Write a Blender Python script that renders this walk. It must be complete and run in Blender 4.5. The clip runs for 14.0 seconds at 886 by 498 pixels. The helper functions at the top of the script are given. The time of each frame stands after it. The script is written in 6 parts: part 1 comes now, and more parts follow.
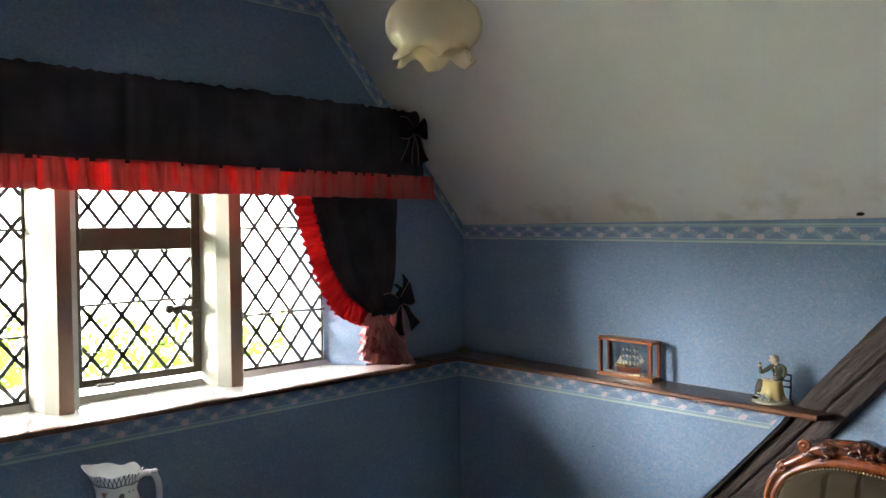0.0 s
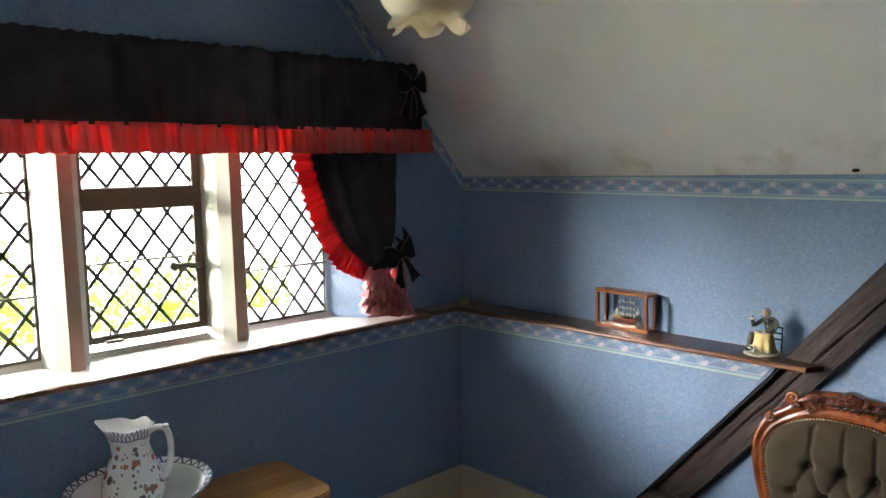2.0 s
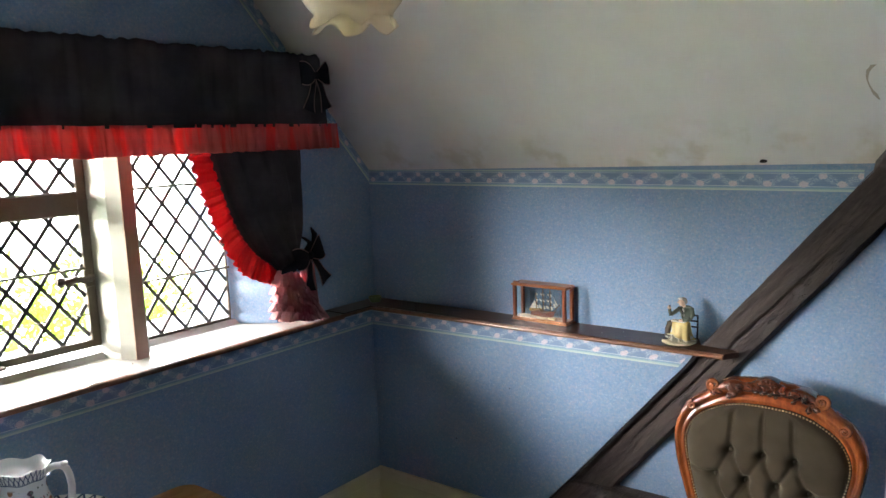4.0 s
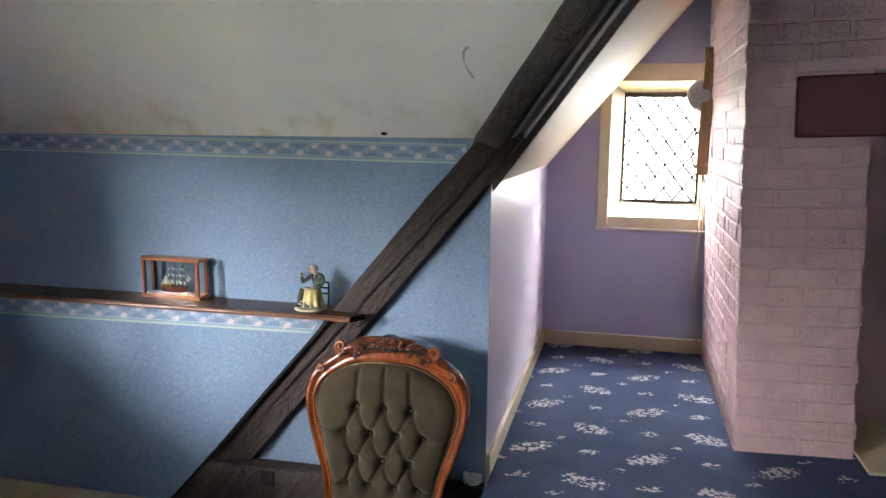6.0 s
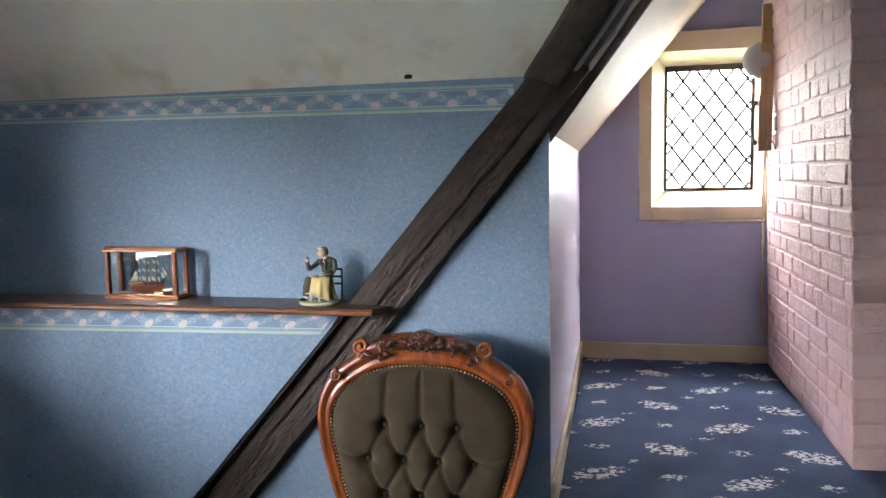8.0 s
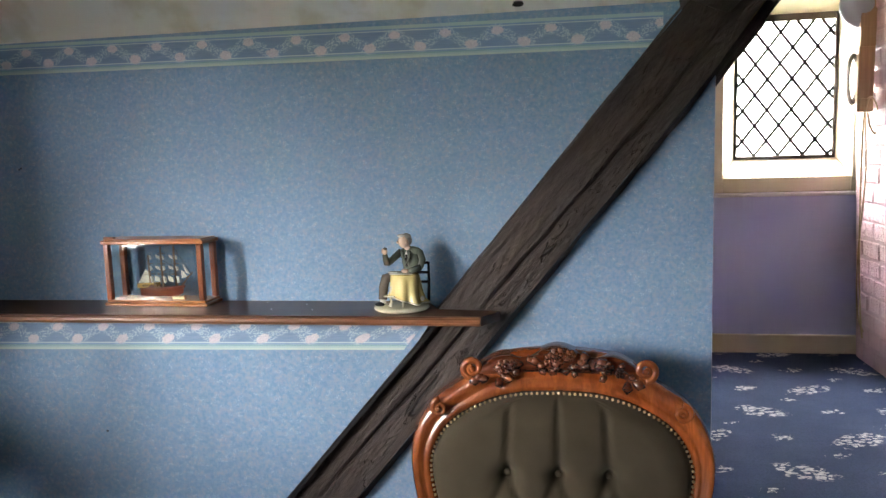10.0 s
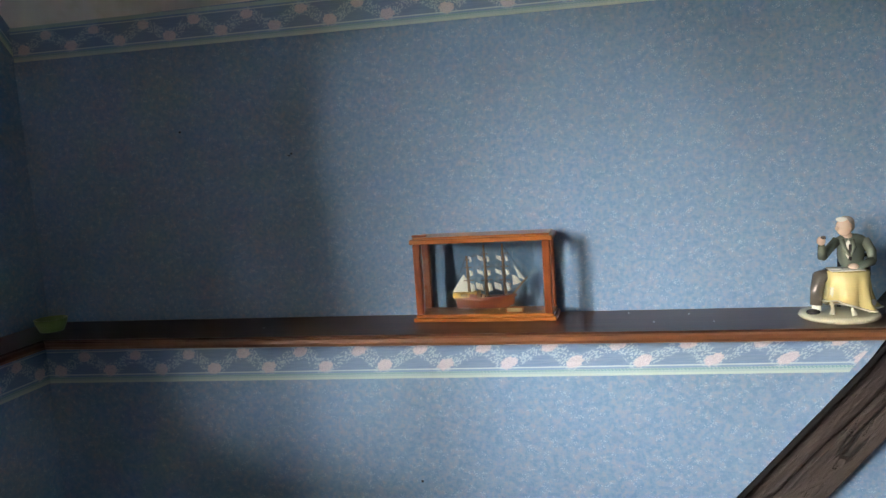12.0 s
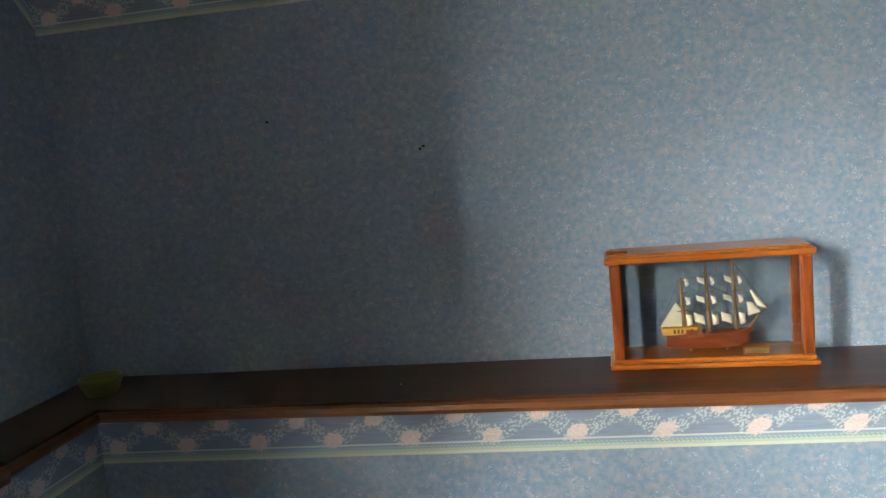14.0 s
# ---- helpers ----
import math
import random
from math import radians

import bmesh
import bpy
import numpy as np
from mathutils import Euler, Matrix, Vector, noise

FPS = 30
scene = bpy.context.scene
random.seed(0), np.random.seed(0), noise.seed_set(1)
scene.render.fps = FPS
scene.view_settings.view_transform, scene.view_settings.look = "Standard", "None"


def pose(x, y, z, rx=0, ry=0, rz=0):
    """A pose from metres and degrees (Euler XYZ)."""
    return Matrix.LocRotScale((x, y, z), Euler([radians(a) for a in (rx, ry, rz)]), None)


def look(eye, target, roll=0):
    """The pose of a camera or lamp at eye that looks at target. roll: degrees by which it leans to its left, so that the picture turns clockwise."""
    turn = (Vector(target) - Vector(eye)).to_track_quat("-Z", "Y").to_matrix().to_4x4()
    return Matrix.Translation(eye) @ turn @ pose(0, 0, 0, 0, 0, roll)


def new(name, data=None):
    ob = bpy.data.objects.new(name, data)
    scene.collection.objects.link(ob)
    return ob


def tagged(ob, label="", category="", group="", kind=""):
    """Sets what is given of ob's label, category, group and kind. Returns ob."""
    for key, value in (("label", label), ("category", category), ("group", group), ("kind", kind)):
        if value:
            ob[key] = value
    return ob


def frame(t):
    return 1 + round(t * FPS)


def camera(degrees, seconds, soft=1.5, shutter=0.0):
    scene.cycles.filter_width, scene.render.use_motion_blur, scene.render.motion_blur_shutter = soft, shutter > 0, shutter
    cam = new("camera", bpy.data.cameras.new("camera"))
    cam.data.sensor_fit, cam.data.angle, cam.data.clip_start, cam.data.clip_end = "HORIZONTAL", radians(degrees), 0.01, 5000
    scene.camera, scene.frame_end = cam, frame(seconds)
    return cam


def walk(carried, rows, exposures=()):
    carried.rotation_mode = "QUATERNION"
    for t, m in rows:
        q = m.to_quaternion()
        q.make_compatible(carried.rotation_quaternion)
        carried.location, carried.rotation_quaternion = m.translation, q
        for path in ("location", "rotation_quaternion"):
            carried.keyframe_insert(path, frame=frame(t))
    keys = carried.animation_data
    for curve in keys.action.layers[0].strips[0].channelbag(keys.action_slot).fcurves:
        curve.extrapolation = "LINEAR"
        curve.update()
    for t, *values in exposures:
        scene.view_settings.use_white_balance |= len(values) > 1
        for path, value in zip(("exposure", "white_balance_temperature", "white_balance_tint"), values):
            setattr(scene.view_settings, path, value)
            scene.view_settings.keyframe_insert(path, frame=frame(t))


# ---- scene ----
cam = camera(61.0, 14.0)
PATH = [
    (0, (0.246, 0.398, 1.59), (-1.209, 1.77, 1.54), -0.6),
    (0.5, (0.237, 0.383, 1.593), (-1.206, 1.766, 1.524), -0.2),
    (1, (0.236, 0.375, 1.607), (-1.203, 1.761, 1.518), 0.1),
    (1.5, (0.252, 0.387, 1.627), (-1.187, 1.77, 1.5), -0.1),
    (2, (0.276, 0.39, 1.656), (-1.178, 1.746, 1.439), -1.1),
    (2.2, (0.259, 0.356, 1.671), (-1.179, 1.722, 1.416), -1.5),
    (4.3, (0.121, 0.395, 1.716), (-0.999, 2.03, 1.447), -2.2),
    (4.5, (0.114, 0.383, 1.696), (-0.89, 2.093, 1.439), -1.4),
    (5, (0.176, 0.417, 1.687), (-0.56, 2.256, 1.41), -0.5),
    (5.5, (0.23, 0.437, 1.678), (-0.324, 2.336, 1.383), 0.3),
    (6, (0.248, 0.453, 1.624), (-0.216, 2.375, 1.322), 0.6),
    (6.5, (0.205, 0.516, 1.567), (-0.255, 2.44, 1.275), 0.1),
    (7, (0.127, 0.651, 1.491), (-0.366, 2.574, 1.25), -1.2),
    (7.2, (0.111, 0.706, 1.457), (-0.413, 2.627, 1.269), -1.4),
    (9.3, (-0.242, 1.189, 1.348), (-0.499, 3.16, 1.13), -0.9),
    (9.5, (-0.274, 1.24, 1.358), (-0.536, 3.208, 1.122), -1.2),
    (10, (-0.397, 1.286, 1.351), (-0.743, 3.24, 1.1), -1.8),
    (10.5, (-0.636, 1.29, 1.361), (-1.017, 3.24, 1.129), -2.8),
    (11, (-0.819, 1.309, 1.349), (-1.234, 3.257, 1.16), -3.3),
    (11.5, (-0.95, 1.429, 1.336), (-1.448, 3.351, 1.097), -3.9),
    (12, (-1.042, 1.513, 1.327), (-1.48, 3.449, 1.081), -3.9),
    (12.5, (-1.163, 1.569, 1.33), (-1.536, 3.513, 1.041), -4.5),
    (13, (-1.306, 1.65, 1.387), (-1.58, 3.591, 0.991), -4.9),
    (13.5, (-1.335, 1.743, 1.372), (-1.727, 3.676, 1.038), -5.9),
    (14, (-1.373, 1.788, 1.345), (-1.767, 3.73, 1.076), -5.7),
]
EXPOSURES = [(0.0, 2.13, 6500, 10), (4.5, 2.42, 6400, 12), (7.0, 2.28, 6300, 12), (9.5, 2.18, 6350, 10), (10.5, 2.30, 6450, 9), (11.5, 2.28, 6450, 8), (13.0, 2.46, 7200, 8), (14.0, 2.50, 7900, 8)]
walk(cam, [(t, look(eye, target, roll)) for t, eye, target, roll in PATH], EXPOSURES)

# ---- light ----
world = bpy.data.worlds.new("world")
scene.world = world
world.use_nodes = True
wn = world.node_tree
sky = wn.nodes.new("ShaderNodeTexSky")
sky.sky_type = "NISHITA"
sky.sun_disc = False
sky.sun_elevation, sky.sun_rotation = radians(13.5), radians(216.5)
sky.dust_density = 4.0
wn.links.new(sky.outputs[0], wn.nodes["Background"].inputs[0])
wn.nodes["Background"].inputs[1].default_value = 0.15
sun = new("sun", bpy.data.lights.new("sun", "SUN"))
sun.data.energy, sun.data.angle, sun.data.color = 5.0, radians(20), (1.0, 0.97, 0.94)
sun.matrix_world = look((-5.95, -8.03, 2.4), (0, 0, 0))
GLOW_WEST, GLOW_NORTH = 8.5, 9.0   # glow of the panels that stand for sky and light the room


# ---- materials ----
class Nodes:
    """A small builder for node materials."""

    def __init__(self, name, rough=0.6, metal=0.0, spec=0.5):
        self.m = bpy.data.materials.new(name)
        self.m.use_nodes = True
        self.t = self.m.node_tree
        self.b = self.t.nodes["Principled BSDF"]
        self.b.inputs["Roughness"].default_value = rough
        self.b.inputs["Metallic"].default_value = metal
        self.b.inputs["Specular IOR Level"].default_value = spec

    def put(self, socket, v):
        if isinstance(v, (int, float)):
            socket.default_value = v
        elif isinstance(v, tuple):
            socket.default_value = (*v, 1.0) if len(v) == 3 and len(socket.default_value) == 4 else v
        else:
            self.t.links.new(v, socket)

    def node(self, kind, **ins):
        n = self.t.nodes.new("ShaderNode" + kind)
        for k, v in ins.items():
            self.put(n.inputs[k.replace("_", " ")], v)
        return n

    def math(self, op, a, b=0.0, c=0.0):
        n = self.t.nodes.new("ShaderNodeMath")
        n.operation = op
        for s, v in zip(n.inputs, (a, b, c)):
            self.put(s, v)
        return n.outputs[0]

    def coords(self, which="Object", scale=(1, 1, 1), turn=(0, 0, 0)):
        c = self.t.nodes.new("ShaderNodeTexCoord")
        m = self.t.nodes.new("ShaderNodeMapping")
        m.inputs["Scale"].default_value = scale
        m.inputs["Rotation"].default_value = turn
        self.t.links.new(c.outputs[which], m.inputs[0])
        return m.outputs[0]

    def split(self, v):
        n = self.t.nodes.new("ShaderNodeSeparateXYZ")
        self.t.links.new(v, n.inputs[0])
        return n.outputs

    def join(self, x, y, z=0.0):
        n = self.t.nodes.new("ShaderNodeCombineXYZ")
        for s, v in zip(n.inputs, (x, y, z)):
            self.put(s, v)
        return n.outputs[0]

    def noise(self, v, scale, detail=4.0, rough=0.55, warp=0.0):
        n = self.node("TexNoise", Vector=v, Scale=scale, Detail=detail, Roughness=rough, Distortion=warp)
        return n.outputs[0]

    def cells(self, v, scale, feature="F1", out=0):
        n = self.t.nodes.new("ShaderNodeTexVoronoi")
        n.feature = feature
        self.put(n.inputs["Vector"], v)
        n.inputs["Scale"].default_value = scale
        return n.outputs[out]

    def ramp(self, f, *stops):
        n = self.t.nodes.new("ShaderNodeValToRGB")
        self.put(n.inputs[0], f)
        e = n.color_ramp.elements
        while len(e) < len(stops):
            e.new(0.5)
        for el, (p, c) in zip(e, stops):
            el.position = p
            el.color = (*c, 1.0) if isinstance(c, tuple) else (c, c, c, 1.0)
        return n.outputs[0]

    def step(self, f, lo, hi):
        n = self.t.nodes.new("ShaderNodeMapRange")
        n.interpolation_type = "SMOOTHSTEP"
        for i, v in enumerate((f, lo, hi, 0.0, 1.0)):
            self.put(n.inputs[i], v)
        return n.outputs[0]

    def mix(self, f, a, b, kind="MIX"):
        n = self.t.nodes.new("ShaderNodeMixRGB")
        n.blend_type = kind
        for s, v in zip(n.inputs, (f, a, b)):
            self.put(s, v)
        return n.outputs[0]

    def random(self):
        return self.t.nodes.new("ShaderNodeObjectInfo").outputs["Random"]

    def done(self, colour, bump=None, strength=0.3, distance=0.002, rough=None):
        self.put(self.b.inputs["Base Color"], colour)
        if rough is not None:
            self.put(self.b.inputs["Roughness"], rough)
        if bump is not None:
            n = self.node("Bump", Height=bump, Strength=strength, Distance=distance)
            self.t.links.new(n.outputs[0], self.b.inputs["Normal"])
        return self.m


def mat_wallpaper():
    """Faded blue paper with small pale sprigs in loose rows and a pinkish bloom."""
    n = Nodes("wallpaper", 0.78, spec=0.25)
    v = n.coords()
    rows = n.coords("Object", (0.72, 0.72, 1.15))
    fade = n.noise(v, 150, 2, 0.5, 0.3)
    tone = n.ramp(fade, (0.34, (0.155, 0.262, 0.420)), (0.50, (0.190, 0.295, 0.447)), (0.62, (0.235, 0.308, 0.430)), (0.74, (0.275, 0.315, 0.415)))
    sprig = n.step(n.math("ADD", n.cells(rows, 78), n.math("MULTIPLY", n.noise(v, 260, 2), 0.45)), 0.66, 0.50)
    dots = n.math("MULTIPLY", n.step(n.cells(v, 360), 0.44, 0.30), sprig)
    col = n.mix(n.math("MULTIPLY", dots, 0.32), tone, (0.56, 0.66, 0.76))
    bloom = n.step(n.noise(rows, 75, 2, 0.5, 0.2), 0.52, 0.66)
    col = n.mix(n.math("MULTIPLY", bloom, 0.13), col, (0.34, 0.31, 0.39))
    col = n.mix(n.math("MULTIPLY", n.step(n.noise(v, 1.7, 3), 0.42, 0.75), 0.22), col, (0.19, 0.26, 0.38))
    return n.done(col, n.math("ADD", n.noise(v, 240, 3), dots), 0.15, 0.001)


def mat_border():
    """A floral border: UV x runs along it in metres, UV y across it from 0 to 1."""
    n = Nodes("border", 0.72, spec=0.25)
    c = n.coords("UV")
    u, w, _ = n.split(c)
    ph = n.math("FRACT", n.math("DIVIDE", u, 0.10))
    jag = n.noise(n.join(u, n.math("MULTIPLY", w, 0.076)), 190, 3, 0.6)
    jit = n.math("MULTIPLY", n.math("SUBTRACT", jag, 0.5), 0.16)

    def rose(pu, pw, ru, rw):
        a = n.math("SUBTRACT", ph, pu)
        a = n.math("DIVIDE", n.math("MULTIPLY", n.math("SUBTRACT", n.math("ABSOLUTE", n.math("SUBTRACT", n.math("ABSOLUTE", a), 0.5)), 0.5), -1.0), ru)
        b = n.math("DIVIDE", n.math("SUBTRACT", w, pw), rw)
        return n.math("ADD", n.math("SQRT", n.math("ADD", n.math("MULTIPLY", a, a), n.math("MULTIPLY", b, b))), n.math("MULTIPLY", jit, 6.5))

    low, high = rose(0.25, 0.33, 0.13, 0.15), rose(0.75, 0.70, 0.12, 0.13)
    sway = n.math("MULTIPLY", n.math("COSINE", n.math("MULTIPLY", n.math("SUBTRACT", ph, 0.25), 2 * math.pi)), -0.19)
    gar = n.math("ABSOLUTE", n.math("SUBTRACT", w, n.math("ADD", 0.515, sway)))
    leaf = n.math("MULTIPLY", n.step(n.math("ADD", gar, n.math("MULTIPLY", jit, 1.2)), 0.22, 0.16), n.step(n.cells(n.join(u, n.math("MULTIPLY", w, 0.076)), 330), 0.56, 0.42))
    col = n.mix(n.step(n.noise(c, 30, 2), 0.3, 0.7), (0.165, 0.250, 0.405), (0.205, 0.295, 0.455))
    for edge, half, tint in ((0.215, 0.022, (0.46, 0.56, 0.62)), (0.175, 0.018, (0.20, 0.32, 0.50)), (0.835, 0.020, (0.44, 0.54, 0.60)), (0.875, 0.018, (0.2, 0.32, 0.5))):
        col = n.mix(n.step(n.math("ABSOLUTE", n.math("SUBTRACT", w, edge)), half, half * 0.5), col, tint)
    pale = n.math("MAXIMUM", n.step(w, 0.16, 0.15), n.step(w, 0.89, 0.90))
    col = n.mix(pale, col, (0.36, 0.48, 0.50))
    tooth = n.math("ADD", 0.115, n.math("MULTIPLY", n.math("PINGPONG", n.math("MULTIPLY", u, 190.0), 0.5), 0.06))
    col = n.mix(n.step(n.math("ABSOLUTE", n.math("SUBTRACT", w, tooth)), 0.018, 0.008), col, (0.17, 0.33, 0.38))
    col = n.mix(n.step(w, 0.062, 0.052), col, (0.47, 0.57, 0.52))
    col = n.mix(n.math("MULTIPLY", leaf, 0.62), col, (0.50, 0.61, 0.68))
    petal = n.ramp(n.noise(c, 230, 3, 0.6), (0.34, (0.37, 0.36, 0.45)), (0.5, (0.57, 0.51, 0.55)), (0.66, (0.72, 0.70, 0.72)))
    bloom = n.step(n.math("MINIMUM", low, high), 1.05, 0.85)
    col = n.mix(bloom, col, petal)
    col = n.mix(n.math("MULTIPLY", n.step(n.noise(c, 9, 3), 0.45, 0.8), 0.25), col, (0.25, 0.30, 0.36))
    return n.done(col, n.math("ADD", bloom, leaf), 0.15, 0.001)


def mat_paint(name, colour, rough=0.6, dirt=(0.4, 0.36, 0.3), amount=0.25, bump=0.25, fine=70.0, spec=0.4):
    n = Nodes(name, rough, spec=spec)
    v = n.coords()
    col = n.mix(n.math("MULTIPLY", n.step(n.noise(v, 3.2, 5, 0.6), 0.46, 0.78), amount), colour, dirt)
    col = n.mix(n.math("MULTIPLY", n.step(n.noise(v, 37, 4, 0.65), 0.55, 0.8), amount * 0.6), col, dirt)
    return n.done(col, n.noise(v, fine, 5, 0.6), bump, 0.002)


def mat_plaster():
    n = Nodes("ceiling_plaster", 0.85, spec=0.2)
    v = n.coords()
    col = n.ramp(n.noise(v, 1.3, 5, 0.6), (0.3, (0.70, 0.68, 0.64)), (0.7, (0.81, 0.79, 0.76)))
    x, y, z = n.split(v)
    damp = n.math("MULTIPLY", n.step(n.noise(v, 7, 4, 0.6), 0.50, 0.68), n.step(z, 1.80, 1.63))
    col = n.mix(n.math("MULTIPLY", damp, 0.45), col, (0.50, 0.43, 0.27))
    return n.done(col, n.math("ADD", n.noise(v, 9, 5, 0.6), n.math("MULTIPLY", n.noise(v, 90, 3), 0.3)), 0.35, 0.004)


def mat_wood(name, dark, light, rough=0.4, scale=1.0, along=0, grime=0.0, coat=0.0, relief=0.25):
    n = Nodes(name, rough)
    s = [34.0 * scale] * 3
    s[along] = 2.2 * scale
    v = n.coords("Object", tuple(s))
    grain = n.noise(v, 1.0, 6, 0.62, 1.2)
    fibre = n.noise(n.coords("Object", tuple(q * 4 for q in s)), 1.0, 3, 0.6)
    col = n.mix(n.step(grain, 0.34, 0.68), dark, light)
    col = n.mix(n.math("MULTIPLY", n.step(fibre, 0.5, 0.75), 0.35), col, dark)
    if grime:
        col = n.mix(n.math("MULTIPLY", n.step(n.noise(n.coords(), 11, 4), 0.45, 0.7), grime), col, tuple(q * 0.35 for q in dark))
    n.b.inputs["Coat Weight"].default_value = coat
    n.b.inputs["Coat Roughness"].default_value = 0.15
    return n.done(col, n.math("ADD", grain, n.math("MULTIPLY", fibre, 0.5)), relief, 0.002)


def mat_beam():
    """Old oak: fine fibre along the timber, shallow pits and long drying cracks."""
    n = Nodes("old_oak", 0.52, spec=0.4)
    turned = n.coords("Object", (1, 1, 1), (0, radians(49.5), 0))

    def along(a, b):
        m = n.t.nodes.new("ShaderNodeMapping")
        m.inputs["Scale"].default_value = (a, b, b)
        n.t.links.new(turned, m.inputs[0])
        return m.outputs[0]

    g = n.noise(along(4.0, 46), 1.0, 6, 0.68, 0.35)
    fibre = n.noise(along(14, 190), 1.0, 4, 0.6, 0.3)
    worm = n.noise(along(34, 95), 1.0, 4, 0.7, 0.8)
    broad = n.noise(along(3.0, 7), 1.0, 3, 0.6)
    col = n.ramp(g, (0.30, (0.016, 0.010, 0.0095)), (0.5, (0.036, 0.024, 0.022)), (0.72, (0.068, 0.047, 0.043)))
    col = n.mix(n.math("MULTIPLY", n.step(fibre, 0.52, 0.70), 0.22), col, (0.095, 0.074, 0.069))
    pit = n.math("MULTIPLY", n.step(worm, 0.57, 0.68), n.step(broad, 0.46, 0.58))
    col = n.mix(n.math("MULTIPLY", pit, 0.65), col, (0.014, 0.010, 0.010))
    ridge = n.math("ABSOLUTE", n.math("SUBTRACT", n.noise(along(1.1, 15), 1.0, 3, 0.5, 0.2), 0.5))
    ridge = n.math("ADD", ridge, n.math("MULTIPLY", n.step(broad, 0.60, 0.45), 0.03))
    crack = n.step(ridge, 0.012, 0.003)
    col = n.mix(crack, col, (0.004, 0.0035, 0.0035))
    h = n.math("ADD", n.math("ADD", n.math("MULTIPLY", g, 0.9), n.math("MULTIPLY", fibre, 0.5)), n.math("MULTIPLY", n.math("ADD", pit, crack), -0.9))
    return n.done(col, h, 1.0, 0.008)


def mat_carpet():
    n = Nodes("carpet", 0.95, spec=0.1)
    c = n.coords()
    x, y, _ = n.split(c)
    tuft = n.noise(c, 700, 2, 0.6)
    col = n.ramp(n.noise(c, 5, 5, 0.65), (0.3, (0.032, 0.047, 0.100)), (0.7, (0.066, 0.088, 0.163)))
    col = n.mix(n.math("MULTIPLY", tuft, 0.5), col, (0.070, 0.095, 0.170))
    col = n.mix(n.math("MULTIPLY", n.step(n.noise(c, 150, 4, 0.75), 0.46, 0.62), 0.5), col, (0.026, 0.037, 0.080))
    wob = n.math("MULTIPLY", n.math("SUBTRACT", n.noise(c, 38, 4, 0.7), 0.5), 0.13)
    leaf = n.cells(n.join(n.math("MULTIPLY", x, 0.62), y), 100)

    def motif(ox, oy, rx, ry, lx=0.41, ly=0.45, tilt=0.0):
        a = n.math("SUBTRACT", n.math("FRACT", n.math("ADD", n.math("DIVIDE", n.math("SUBTRACT", x, ox), lx), 0.5)), 0.5)
        b = n.math("SUBTRACT", n.math("FRACT", n.math("ADD", n.math("DIVIDE", n.math("SUBTRACT", y, oy), ly), 0.5)), 0.5)
        a, b = n.math("MULTIPLY", a, lx), n.math("MULTIPLY", b, ly)
        b = n.math("ADD", b, n.math("MULTIPLY", a, tilt))
        a = n.math("DIVIDE", n.math("ADD", a, wob), rx)
        b = n.math("DIVIDE", n.math("ADD", b, n.math("MULTIPLY", wob, 0.8)), ry)
        return n.math("SQRT", n.math("ADD", n.math("MULTIPLY", a, a), n.math("MULTIPLY", b, b)))

    big = n.math("MINIMUM", motif(0.165, 2.76, 0.074, 0.046, tilt=0.35), motif(0.37, 2.985, 0.074, 0.046, tilt=-0.35))
    small = n.math("MINIMUM", motif(0.165, 2.99, 0.036, 0.020), motif(0.37, 2.76, 0.036, 0.020))
    tiny = n.math("MINIMUM", motif(0.275, 2.87, 0.026, 0.013), motif(0.065, 3.10, 0.026, 0.013))
    shape = n.math("MAXIMUM", n.step(big, 1.05, 0.85), n.math("MAXIMUM", n.step(small, 1.1, 0.8), n.step(tiny, 1.1, 0.8)))
    pale = n.math("MULTIPLY", shape, n.step(leaf, 0.58, 0.47))
    fleur = n.ramp(n.noise(c, 160, 3), (0.35, (0.38, 0.38, 0.41)), (0.65, (0.68, 0.66, 0.64)))
    col = n.mix(pale, col, fleur)
    return n.done(col, n.math("ADD", tuft, n.math("MULTIPLY", pale, 0.4)), 0.8, 0.004)


def mat_brick():
    n = Nodes("painted_brick", 0.5, spec=0.45)
    v = n.coords()
    t = n.random()
    off = n.node("VectorMath")
    off.operation = "ADD"
    n.t.links.new(v, off.inputs[0])
    n.t.links.new(n.join(n.math("MULTIPLY", t, 7.0), n.math("MULTIPLY", t, 3.0), t), off.inputs[1])
    v = off.outputs[0]
    col = n.ramp(n.noise(v, 8, 5, 0.6), (0.3, (0.55, 0.385, 0.415)), (0.7, (0.66, 0.475, 0.505)))
    col = n.mix(n.math("MULTIPLY", n.step(n.noise(v, 60, 4, 0.7), 0.62, 0.78), 0.22), col, (0.42, 0.28, 0.30))
    drip = n.noise(n.coords("Object", (30, 30, 9)), 1.0, 4, 0.7, 0.8)
    h = n.math("ADD", n.math("ADD", n.noise(v, 34, 6, 0.72, 0.6), n.math("MULTIPLY", drip, 0.8)), n.math("MULTIPLY", n.noise(v, 150, 4), 0.5))
    return n.done(col, h, 1.0, 0.010, n.ramp(n.noise(v, 20, 3), (0.3, 0.40), (0.7, 0.65)))


